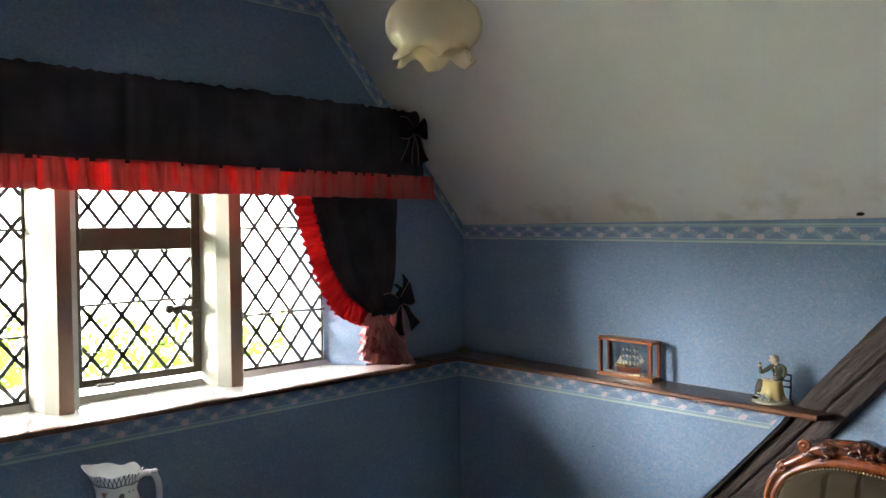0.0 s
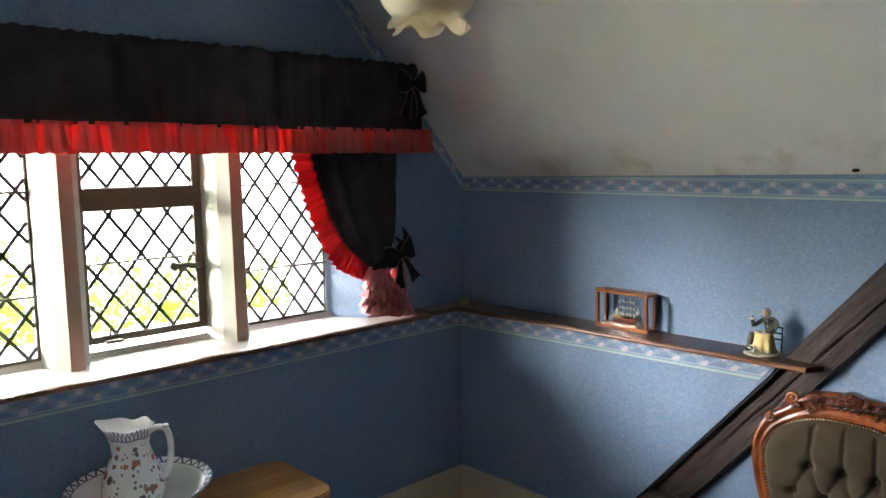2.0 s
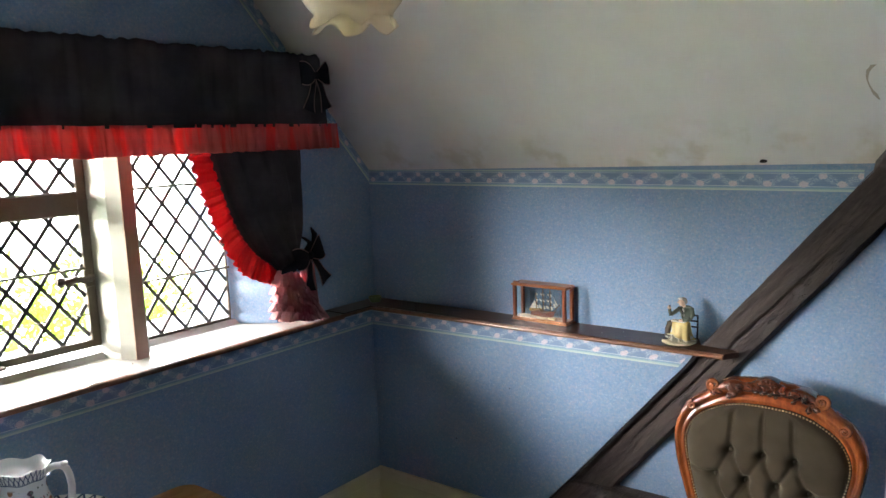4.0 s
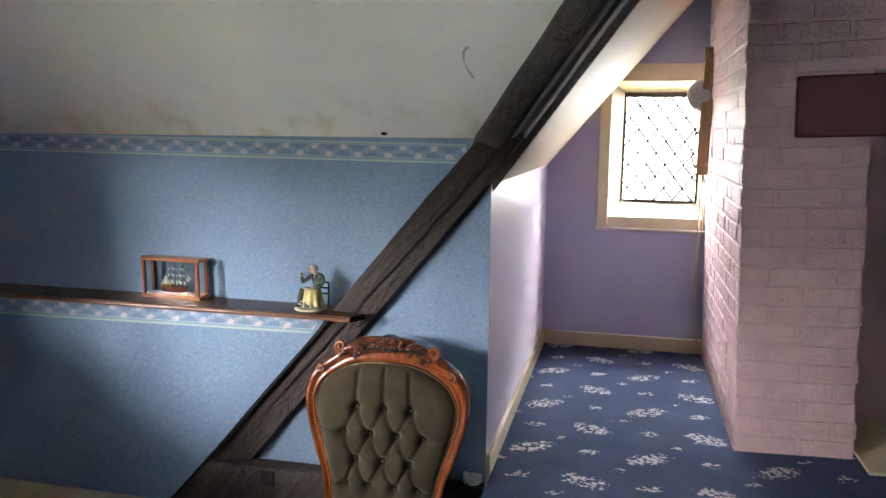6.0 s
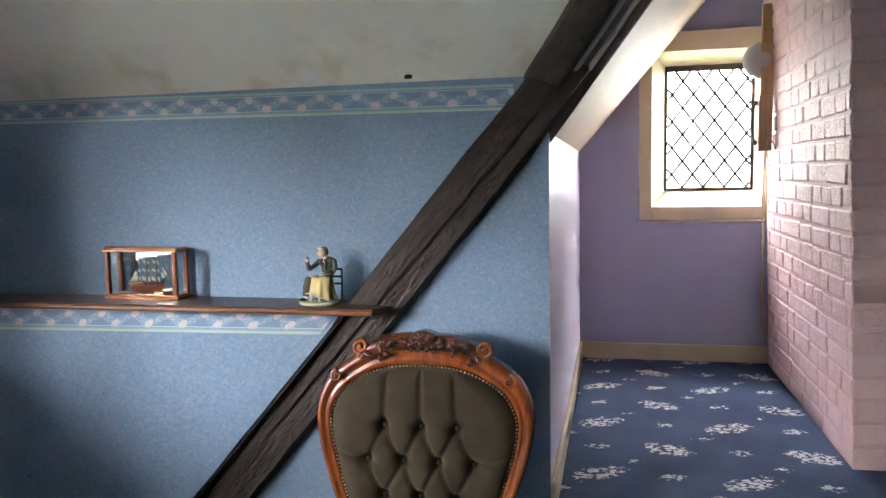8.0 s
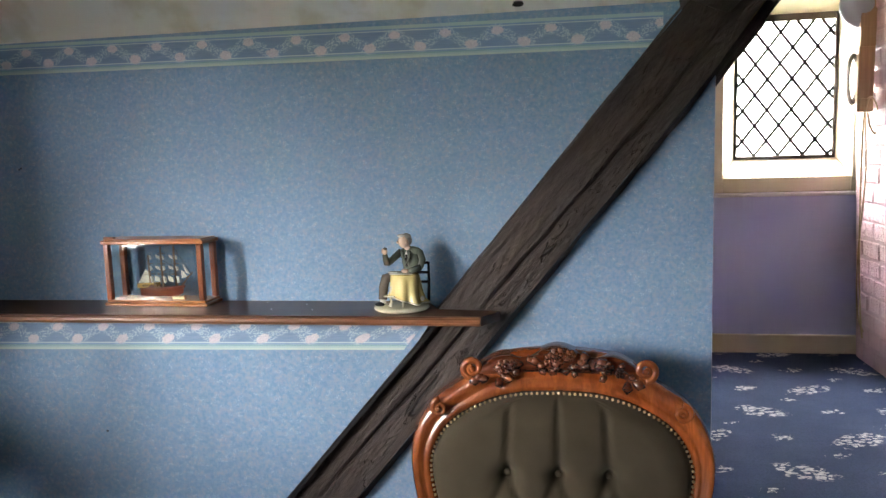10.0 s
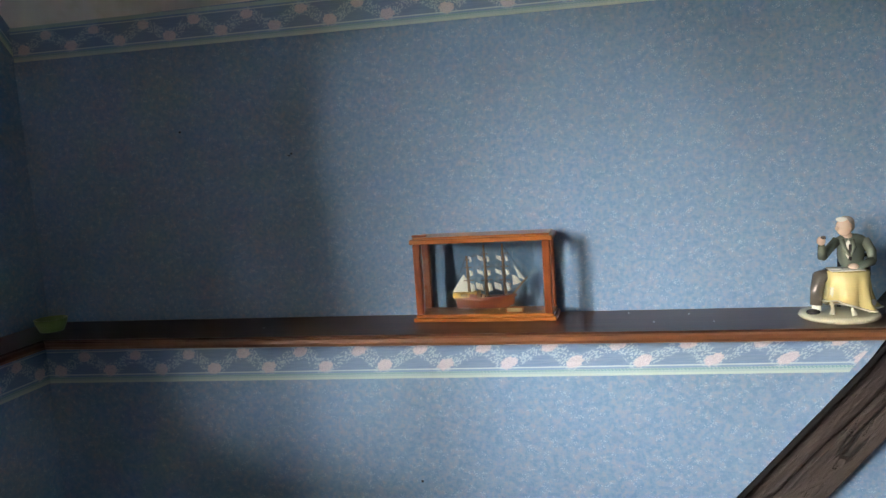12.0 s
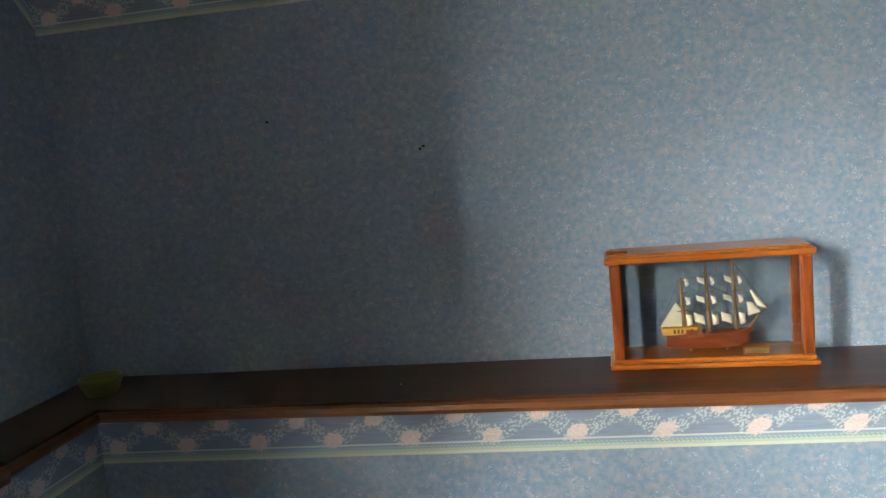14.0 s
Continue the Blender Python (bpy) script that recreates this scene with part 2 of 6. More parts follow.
def mat_cloth(name, colour, dark, through_light=0.0, weave=900.0):
    n = Nodes(name, 0.9, spec=0.1)
    v = n.coords()
    col = n.mix(n.step(n.noise(v, 9, 4), 0.35, 0.7), dark, colour)
    m = n.done(col, n.math("ADD", n.noise(v, weave, 2), n.noise(v, 30, 3)), 0.25, 0.001)
    if through_light:
        tr = n.node("BsdfTranslucent", Color=col)
        mx = n.node("MixShader", Fac=through_light)
        n.t.links.new(n.b.outputs[0], mx.inputs[1])
        n.t.links.new(tr.outputs[0], mx.inputs[2])
        n.t.links.new(mx.outputs[0], n.t.nodes["Material Output"].inputs[0])
    return m


def mat_frill():
    """Red cotton doubled over in places; brighter red painted where daylight comes through."""
    n = Nodes("red_frill", 0.85, spec=0.1)
    v = n.coords("Object", (0.5, 1, 0.12))
    fold = n.step(n.noise(v, 17, 3, 0.6), 0.50, 0.60)
    # backlight put into the colour: dull red where doubled, vivid where light passes
    col = n.mix(fold, (0.56, 0.13, 0.125), (0.68, 0.075, 0.07))
    n.done(col, n.noise(n.coords(), 700, 2), 0.2, 0.001)
    tr = n.node("BsdfTranslucent", Color=col)
    mx = n.node("MixShader", Fac=n.math("ADD", 0.24, n.math("MULTIPLY", fold, 0.12)))
    n.t.links.new(n.b.outputs[0], mx.inputs[1])
    n.t.links.new(tr.outputs[0], mx.inputs[2])
    n.t.links.new(mx.outputs[0], n.t.nodes["Material Output"].inputs[0])
    return n.m


def mat_velvet():
    n = Nodes("olive_velvet", 0.85, spec=0.15)
    v = n.coords()
    col = n.ramp(n.noise(v, 6, 4), (0.3, (0.029, 0.023, 0.015)), (0.7, (0.050, 0.040, 0.026)))
    n.b.inputs["Sheen Weight"].default_value = 0.5
    n.b.inputs["Sheen Roughness"].default_value = 0.4
    n.b.inputs["Sheen Tint"].default_value = (0.5, 0.46, 0.36, 1)
    return n.done(col, n.noise(v, 400, 3), 0.2, 0.001)


def mat_glass(name, tint=(1, 1, 1), gloss=0.07):
    """Thin clear glass: light passes straight on, and a little is mirrored."""
    n = Nodes(name, 0.0)
    clear = n.node("BsdfTransparent", Color=tint)
    shine = n.node("BsdfGlossy", Roughness=0.02)
    mx = n.node("MixShader", Fac=gloss)
    n.t.links.new(clear.outputs[0], mx.inputs[1])
    n.t.links.new(shine.outputs[0], mx.inputs[2])
    n.t.links.new(mx.outputs[0], n.t.nodes["Material Output"].inputs[0])
    return n.m


def mat_china(name, flowers, band):
    """White china: flowers and band give the stretches of the profile that carry sprays and a blue lattice."""
    n = Nodes(name, 0.12)
    c = n.coords("UV")
    u, w, _ = n.split(c)
    zone = n.math("MULTIPLY", n.step(w, flowers[0], flowers[0] + 0.02), n.step(w, flowers[1], flowers[1] - 0.02))
    wob = n.math("MULTIPLY", n.noise(c, 26, 3), 0.35)
    col = (0.74, 0.75, 0.77)
    for scale, cut, tones, seed in ((5.6, 0.50, ((0.42, 0.16, 0.09), (0.09, 0.10, 0.17), (0.36, 0.20, 0.13)), 0.0), (11.0, 0.40, ((0.15, 0.20, 0.17), (0.12, 0.14, 0.17), (0.18, 0.24, 0.21)), 3.3)):
        v = n.join(n.math("ADD", n.math("MULTIPLY", u, 1.0), seed), n.math("MULTIPLY", w, 3.8))
        r, g, b = n.split(n.cells(v, scale, "F1", 1))
        tone = n.ramp(r, (0.2, tones[0]), (0.5, tones[1]), (0.8, tones[2]))
        spot = n.step(n.math("ADD", n.cells(v, scale), wob), cut + 0.10, cut + 0.05)
        spot = n.math("MULTIPLY", n.math("MULTIPLY", spot, n.step(g, 0.35, 0.40)), zone)
        col = n.mix(spot, col, tone)
    lat = n.math("MULTIPLY", n.step(w, band[0], band[0] + 0.006), n.step(w, band[1], band[1] - 0.006))
    k = 1.0 / (band[1] - band[0])
    net = n.math("MINIMUM", n.math("PINGPONG", n.math("ADD", n.math("MULTIPLY", u, 11), n.math("MULTIPLY", w, k)), 0.5), n.math("PINGPONG", n.math("SUBTRACT", n.math("MULTIPLY", u, 11), n.math("MULTIPLY", w, k)), 0.5))
    rim = n.math("MAXIMUM", n.step(net, 0.13, 0.07), n.step(n.math("ABSOLUTE", n.math("SUBTRACT", w, band[0])), 0.012, 0.006))
    col = n.mix(n.math("MULTIPLY", lat, rim), col, (0.05, 0.08, 0.18))
    return n.done(col)


def mat_glow(name, strength, low, high, z0, z1, top_boost):
    """Glowing stand-in for hazy sky over foliage, boosted upward to light the floors."""
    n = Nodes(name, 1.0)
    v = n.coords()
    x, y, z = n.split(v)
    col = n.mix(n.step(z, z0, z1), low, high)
    e = n.node("Emission", Color=col, Strength=n.math("MULTIPLY_ADD", n.step(z, 1.5, 7.0), strength * (top_boost - 1.0), strength))
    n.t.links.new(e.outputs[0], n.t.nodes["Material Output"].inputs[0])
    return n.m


PAPER, BORDER, PLASTER, BEAM = mat_wallpaper(), mat_border(), mat_plaster(), mat_beam()
CARPET, BRICK = mat_carpet(), mat_brick()
LILAC = mat_paint("lilac_paint", (0.40, 0.41, 0.60), 0.7, (0.32, 0.32, 0.50), 0.2, 0.2)
NICHE_PALE = mat_paint("pale_lilac_paint", (0.50, 0.47, 0.58), 0.42, (0.5, 0.46, 0.5), 0.15, 0.15)
CREAM = mat_paint("cream_gloss", (0.60, 0.53, 0.38), 0.38, (0.40, 0.35, 0.24), 0.25, 0.12)
PLAIN = mat_paint("plain_white_emulsion", (0.36, 0.335, 0.32), 0.8, (0.6, 0.56, 0.5), 0.15, 0.2)
SLOPE_PAINT = mat_paint("cream_lilac_emulsion", (0.42, 0.35, 0.25), 0.6, (0.36, 0.30, 0.22), 0.25, 0.2)
MULLION = mat_paint("grey_white_stone_paint", (0.30, 0.31, 0.275), 0.5, (0.22, 0.25, 0.19), 0.35, 0.35, 40)
WHITE = mat_paint("white_gloss", (0.54, 0.53, 0.51), 0.30, (0.46, 0.42, 0.34), 0.3, 0.12)
SILL_PAINT = mat_paint("aged_white_sill_gloss", (0.36, 0.335, 0.315), 0.14, (0.27, 0.23, 0.20), 0.4, 0.06, spec=0.6)
BROWN_PAINT = mat_paint("brown_paint", (0.30, 0.20, 0.15), 0.45, (0.2, 0.12, 0.08), 0.25, 0.15)
MAROON = mat_paint("maroon_paint", (0.12, 0.042, 0.052), 0.5, (0.07, 0.03, 0.035), 0.3, 0.3)
# flat black that paints shade in the wall gap, mortise and holes
SHADE_BLACK = mat_paint("painted_shade_black", (0.012, 0.011, 0.012), 0.8, (0.02, 0.02, 0.02), 0.3, 0.3)
SHELF_WOOD = mat_wood("dark_varnish", (0.045, 0.018, 0.010), (0.085, 0.036, 0.019), 0.30, 1.0, 0, 0.2, 0.0, 0.1)
SHELF_WOOD.node_tree.nodes["Principled BSDF"].inputs["Specular IOR Level"].default_value = 0.3
SHELF_EDGE = mat_wood("worn_varnish", (0.13, 0.050, 0.022), (0.22, 0.092, 0.042), 0.35, 1.0, 0, 0.3, 0.2)
MAHOGANY = mat_wood("polished_mahogany", (0.14, 0.034, 0.009), (0.25, 0.068, 0.018), 0.24, 1.2, 2, 0.25, 0.5, 0.06)
MAHOGANY_DARK = mat_wood("carved_mahogany", (0.055, 0.014, 0.007), (0.13, 0.034, 0.013), 0.24, 2.0, 0, 0.4, 0.7, 0.1)
CASE_WOOD = mat_wood("orange_hardwood", (0.24, 0.065, 0.012), (0.40, 0.14, 0.03), 0.28, 2.5, 0, 0.15, 0.4, 0.1)
CASE_POST = mat_wood("orange_hardwood_upright", (0.14, 0.032, 0.010), (0.26, 0.066, 0.017), 0.28, 2.5, 2, 0.15, 0.4, 0.1)
PINE = mat_wood("waxed_pine", (0.44, 0.19, 0.055), (0.66, 0.34, 0.12), 0.38, 0.5, 1, 0.1, 0.2, 0.1)
BARE_WOOD = mat_wood("bare_batten", (0.34, 0.22, 0.13), (0.46, 0.32, 0.20), 0.6, 1.0, 2)
NAVY = mat_cloth("navy_cotton", (0.066, 0.057, 0.064), (0.044, 0.039, 0.044))
BOW = mat_cloth("navy_ribbon", (0.034, 0.031, 0.040), (0.02, 0.019, 0.024))
RED = mat_cloth("red_cotton", (0.60, 0.050, 0.050), (0.50, 0.035, 0.04), 0.34)
FRILL = mat_frill()
PINK = mat_cloth("pink_red_lining", (0.84, 0.50, 0.51), (0.72, 0.28, 0.30), 0.45)
PIPING = mat_cloth("pale_pink_piping", (0.34, 0.24, 0.23), (0.24, 0.16, 0.16))
VELVET = mat_velvet()
BRASS = mat_paint("aged_brass", (0.72, 0.58, 0.34), 0.3, (0.2, 0.12, 0.05), 0.4, 0.1)
BRASS.node_tree.nodes["Principled BSDF"].inputs["Metallic"].default_value = 1.0
IRON = mat_paint("painted_iron", (0.070, 0.054, 0.038), 0.5, (0.10, 0.06, 0.03), 0.5, 0.4)
LEAD = mat_paint("lead_came", (0.07, 0.07, 0.065), 0.5, (0.12, 0.11, 0.1), 0.4, 0.4)
GLASS = mat_glass("window_glass")
CASE_GLASS = mat_glass("case_glass", (0.972, 0.998, 0.989), 0.085)
JUG_CHINA = mat_china("jug_china", (0.10, 0.58), (0.60, 0.69))
BASIN_CHINA = mat_china("basin_china", (0.56, 0.86), (0.33, 0.46))
OPAL = mat_paint("cream_opal_glass", (0.78, 0.69, 0.55), 0.10, (0.66, 0.52, 0.38), 0.25, 0.02)
opal = OPAL.node_tree
lit = opal.nodes.new("ShaderNodeBsdfTranslucent")
lit.inputs[0].default_value = (0.90, 0.80, 0.64, 1)
blend = opal.nodes.new("ShaderNodeMixShader")
blend.inputs[0].default_value = 0.45
opal.links.new(opal.nodes["Principled BSDF"].outputs[0], blend.inputs[1])
opal.links.new(lit.outputs[0], blend.inputs[2])
opal.links.new(blend.outputs[0], opal.nodes["Material Output"].inputs[0])
PLASTIC = mat_paint("white_plastic", (0.66, 0.65, 0.60), 0.35, (0.4, 0.37, 0.3), 0.2, 0.05)
CORD = mat_paint("beige_flex", (0.48, 0.36, 0.22), 0.55, (0.3, 0.22, 0.14), 0.3, 0.1)
GREEN_GLAZE = mat_paint("green_glaze", (0.16, 0.20, 0.07), 0.3, (0.08, 0.10, 0.04), 0.4, 0.1)


# ---- mesh tools ----
def thing(name, x, y, z, label, category, group="", turn=0.0):
    ob = new(name)
    ob.empty_display_size = 0.05
    ob.matrix_basis = pose(x, y, z, 0, 0, turn)
    return tagged(ob, label, category, group)


def part(name, bm, material, parent=None, label="", smooth=False):
    me = bpy.data.meshes.new(name)
    bmesh.ops.recalc_face_normals(bm, faces=bm.faces)
    bm.to_mesh(me)
    bm.free()
    for m in (material if isinstance(material, list) else [material]):
        me.materials.append(m)
    if smooth:
        for p in me.polygons:
            p.use_smooth = True
    ob = new(name, me)
    if parent is not None:
        ob.parent = parent
    if label:
        ob["label"] = label
    return ob


def structure(name, bm, material, label, smooth=False):
    return tagged(part(name, bm, material, None, "", smooth), label, name.split("_")[0], "", "structure")


def hull(bm, pts, mi=0):
    vs = [bm.verts.new(p) for p in pts]
    got = bmesh.ops.convex_hull(bm, input=vs)
    for f in got["geom"]:
        if isinstance(f, bmesh.types.BMFace):
            f.material_index = mi
    return vs


def box(bm, x0, x1, y0, y1, z0, z1, c=0.0, mi=0):
    """A box, with chamfered edges where c > 0."""
    if c <= 0:
        return hull(bm, [(x, y, z) for x in (x0, x1) for y in (y0, y1) for z in (z0, z1)], mi)
    pts = []
    for x, sx in ((x0, 1), (x1, -1)):
        for y, sy in ((y0, 1), (y1, -1)):
            for z, sz in ((z0, 1), (z1, -1)):
                pts += [(x, y + sy * c, z + sz * c), (x + sx * c, y, z + sz * c), (x + sx * c, y + sy * c, z)]
    return hull(bm, pts, mi)


def prism(bm, pts, axis, a, b, mi=0):
    """A polygon of 2D points drawn out from a to b along an axis; the points give the two other coordinates in order."""
    def at(p, q):
        v = list(p)
        v.insert(axis, q)
        return v
    lo, hi = [bm.verts.new(at(p, a)) for p in pts], [bm.verts.new(at(p, b)) for p in pts]
    fs = [bm.faces.new(lo), bm.faces.new(hi[::-1])]
    k = len(pts)
    fs += [bm.faces.new((lo[i], hi[i], hi[(i + 1) % k], lo[(i + 1) % k])) for i in range(k)]
    for f in fs:
        f.material_index = mi


def slab(bm, pts, offset, mi=0):
    """A flat 3D polygon with thickness along offset."""
    o = Vector(offset)
    lo, hi = [bm.verts.new(p) for p in pts], [bm.verts.new(Vector(p) + o) for p in pts]
    k = len(pts)
    fs = [bm.faces.new(lo), bm.faces.new(hi[::-1])] + [bm.faces.new((lo[i], hi[i], hi[(i + 1) % k], lo[(i + 1) % k])) for i in range(k)]
    for f in fs:
        f.material_index = mi


def lathe(bm, prof, n=32, ripple=None, mi=0, uv=None):
    """Turns (radius, z) points about z; ripple(angle, i) gives (dr, dz)."""
    rings = []
    for i, (r, z) in enumerate(prof):
        ring = []
        for k in range(n):
            a = 2 * math.pi * k / n
            dr, dz = ripple(a, i) if ripple else (0, 0)
            ring.append(bm.verts.new(((r + dr) * math.cos(a), (r + dr) * math.sin(a), z + dz)))
        rings.append(ring)
    lay = bm.loops.layers.uv.verify() if uv else None
    for i in range(len(rings) - 1):
        for k in range(n):
            j = (k + 1) % n
            f = bm.faces.new((rings[i][k], rings[i][j], rings[i + 1][j], rings[i + 1][k]))
            f.material_index = mi
            if uv:
                for lp, (kk, ii) in zip(f.loops, ((k, i), (k + 1, i), (k + 1, i + 1), (k, i + 1))):
                    lp[lay].uv = (kk / n * uv, ii / (len(rings) - 1))
    return rings


def tube(bm, pts, radius, n=8, mi=0, flat=1.0):
    """A round rod along points; radius may be a list. flat squeezes it along the first side."""
    pts = [Vector(p) for p in pts]
    rad = radius if isinstance(radius, (list, tuple)) else [radius] * len(pts)
    side = None
    rings = []
    for i, p in enumerate(pts):
        d = (pts[min(i + 1, len(pts) - 1)] - pts[max(i - 1, 0)]).normalized()
        if side is None:
            side = d.orthogonal().normalized()
        side = (side - d * side.dot(d)).normalized()
        up = d.cross(side)
        rings.append([bm.verts.new(p + rad[i] * (side * math.cos(2 * math.pi * k / n) * flat + up * math.sin(2 * math.pi * k / n))) for k in range(n)])
    for a, b in zip(rings, rings[1:]):
        for k in range(n):
            bm.faces.new((a[k], a[(k + 1) % n], b[(k + 1) % n], b[k])).material_index = mi
    for r in (rings[0], rings[-1][::-1]):
        bm.faces.new(r).material_index = mi


def ball(bm, x, y, z, rx, ry=None, rz=None, n=10, mi=0):
    m = Matrix.LocRotScale((x, y, z), None, (rx, ry or rx, rz or rx))
    got = bmesh.ops.create_uvsphere(bm, u_segments=n, v_segments=max(4, n * 2 // 3), radius=1.0, matrix=m)
    for v in got["verts"]:
        for f in v.link_faces:
            f.material_index = mi


def sheet(bm, rows, thick=(0, 0, 0), mi=0, uv=None):
    """A quad sheet through rows of points, given a back side where thick is set."""
    def grid(off):
        return [[bm.verts.new(Vector(p) + off) for p in r] for r in rows]
    g = grid(Vector((0, 0, 0)))
    lay = bm.loops.layers.uv.verify() if uv else None
    nr, nc = len(rows), len(rows[0])

    def skin(gg):
        for i in range(nr - 1):
            for j in range(nc - 1):
                f = bm.faces.new((gg[i][j], gg[i][j + 1], gg[i + 1][j + 1], gg[i + 1][j]))
                f.material_index = mi
                if uv:
                    for lp, (a, b) in zip(f.loops, ((i, j), (i, j + 1), (i + 1, j + 1), (i + 1, j))):
                        lp[lay].uv = uv[a][b]
    skin(g)
    if Vector(thick).length > 0:
        h = grid(Vector(thick))
        skin(h)
        edge = [(0, j) for j in range(nc)] + [(i, nc - 1) for i in range(1, nr)] + [(nr - 1, j) for j in range(nc - 2, -1, -1)] + [(i, 0) for i in range(nr - 2, 0, -1)]
        for (a, b), (c, d) in zip(edge, edge[1:] + edge[:1]):
            bm.faces.new((g[a][b], g[c][d], h[c][d], h[a][b])).material_index = mi


def wave(*k):
    """Smooth repeatable noise from -1 to 1."""
    return noise.noise(Vector((*k, *(0.37,) * (3 - len(k)))))


def between(table, q):
    """Linear reading of a table of (key, value) pairs with rising keys."""
    for (a, u), (b, v) in zip(table, table[1:]):
        if q <= b:
            s = max(0.0, (q - a) / (b - a))
            return u + (v - u) * s
    return table[-1][1]


# ---- structure ----
LOW_Y, UP_Y, NOSE_Y = 2.65, 2.748, 2.597     # lower wall face, upper wall face, front of the shelf
LOW_X, UP_X, NOSE_X = -2.045, -2.116, -2.0   # the same on the window wall
SHELF_Z, EAVES_Z, FLAT_Z = 1.058, 1.612, 2.45
DECK_Z, NICHE_X, NICHE_Y = 0.533, -0.148, 4.36
PITCH = 1.15                                 # rise of the main slope per metre
RIDGE_Y = UP_Y - (FLAT_Z - EAVES_Z) / PITCH
PITCH2 = 1.18                                # rise of the slope over the alcove
VALLEY_X0 = NICHE_X + (EAVES_Z - 1.473) / PITCH2
VALLEY_X1 = NICHE_X + (FLAT_Z - 1.473) / PITCH2


def strut_x(z):
    """Upper left edge of the strut's front face at height z."""
    return -0.628 + (z - 1.091) / 1.195


bm = bmesh.new()
box(bm, -2.6, 2.6, -2.6, 2.9, -0.12, 0.0)
structure("floor", bm, CARPET, "dark blue patterned carpet of the room")
bm = bmesh.new()
box(bm, NICHE_X + 0.013, 2.4, 2.2, 4.5, 0.002, DECK_Z)
structure("floor_deck", bm, CARPET, "raised floor with dark blue floral carpet")

# window wall: a thick lower wall, and the upper wall with the window opening
WIN_Y0, WIN_Y1, WIN_Z1 = -1.11, 2.10, 2.02
bm = bmesh.new()
box(bm, -2.5, LOW_X, -2.6, LOW_Y + 0.2, 0.0, SHELF_Z - 0.0185)
structure("wall_west_low", bm, PAPER, "dado wall in blue sprigged wallpaper under the window")
bm = bmesh.new()
prism(bm, [(-2.5, WIN_Y1), (-2.26, WIN_Y1), (UP_X, WIN_Y1 + 0.10), (UP_X, 2.95), (-2.5, 2.95)], 2, SHELF_Z - 0.0185, 2.7)
prism(bm, [(-2.5, -2.6), (UP_X, -2.6), (UP_X, WIN_Y0 - 0.10), (-2.26, WIN_Y0), (-2.5, WIN_Y0)], 2, SHELF_Z - 0.0185, 2.7)
prism(bm, [(-2.5, WIN_Y0 - 0.1), (UP_X, WIN_Y0 - 0.1), (UP_X, WIN_Y1 + 0.1), (-2.5, WIN_Y1 + 0.1)], 2, WIN_Z1, 2.7)
structure("wall_west", bm, PAPER, "gable wall in blue sprigged wallpaper round the window")

# long wall: upper face set back over the shelf, lower face proud of it and cut off along the strut
bm = bmesh.new()
box(bm, UP_X - 0.3, NICHE_X - 0.001, UP_Y, 2.95, 0.0, 1.75)
structure("wall_north", bm, PAPER, "upper wall in blue sprigged wallpaper above the shelf")
bm = bmesh.new()
prism(bm, [(LOW_X, 0.0), (-1.575, 0.0), (-1.117 - 0.006, 0.50), (-0.692, 1.0), (-0.665, SHELF_Z - 0.0185), (LOW_X, SHELF_Z - 0.0185)], 1, LOW_Y, UP_Y - 0.002)
structure("wall_north_low", bm, PAPER, "dado wall in blue sprigged wallpaper under the shelf")
bm = bmesh.new()
prism(bm, [(-0.95, 0.30), (NICHE_X - 0.001, 0.30), (NICHE_X - 0.001, 1.475), (-0.20, 1.475), (-0.95, 0.53)], 1, 2.712, UP_Y - 0.002)
structure("wall_north_end", bm, PAPER, "wallpapered wall end beside the alcove")
# cut end of the dado wall along the strut, its shade painted black
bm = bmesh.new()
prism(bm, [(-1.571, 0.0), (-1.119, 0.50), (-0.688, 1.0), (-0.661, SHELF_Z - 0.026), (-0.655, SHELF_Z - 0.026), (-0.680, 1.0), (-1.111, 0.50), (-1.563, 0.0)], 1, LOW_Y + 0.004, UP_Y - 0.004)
structure("trim_gap", bm, SHADE_BLACK, "cut edge of the dado wall, painted black for its shade")

# ceilings
OUT1 = Vector((0, PITCH, 1)).normalized() * 0.08
OUT2 = Vector((-PITCH2, 0, 1)).normalized() * 0.08
bm = bmesh.new()
slab(bm, [(-2.4, UP_Y, EAVES_Z), (VALLEY_X0, UP_Y, EAVES_Z), (VALLEY_X1, RIDGE_Y, FLAT_Z), (-2.4, RIDGE_Y, FLAT_Z)], OUT1)
structure("ceiling_slope", bm, PLASTER, "off-white plastered sloping ceiling with damp stains")
bm = bmesh.new()
slab(bm, [(NICHE_X, UP_Y - 0.02, 1.473), (NICHE_X, 4.5, 1.473), (VALLEY_X1, 4.5, FLAT_Z), (VALLEY_X1, RIDGE_Y, FLAT_Z), (VALLEY_X0, UP_Y, EAVES_Z)], OUT2)
structure("ceiling_alcove", bm, SLOPE_PAINT, "cream painted sloping ceiling of the alcove")
bm = bmesh.new()
box(bm, -2.6, 2.6, -2.6, RIDGE_Y + 0.02, FLAT_Z, FLAT_Z + 0.1)
box(bm, VALLEY_X1 - 0.02, 2.6, RIDGE_Y + 0.022, 4.5, FLAT_Z, FLAT_Z + 0.1)
structure("ceiling", bm, PLASTER, "flat off-white plaster ceiling")

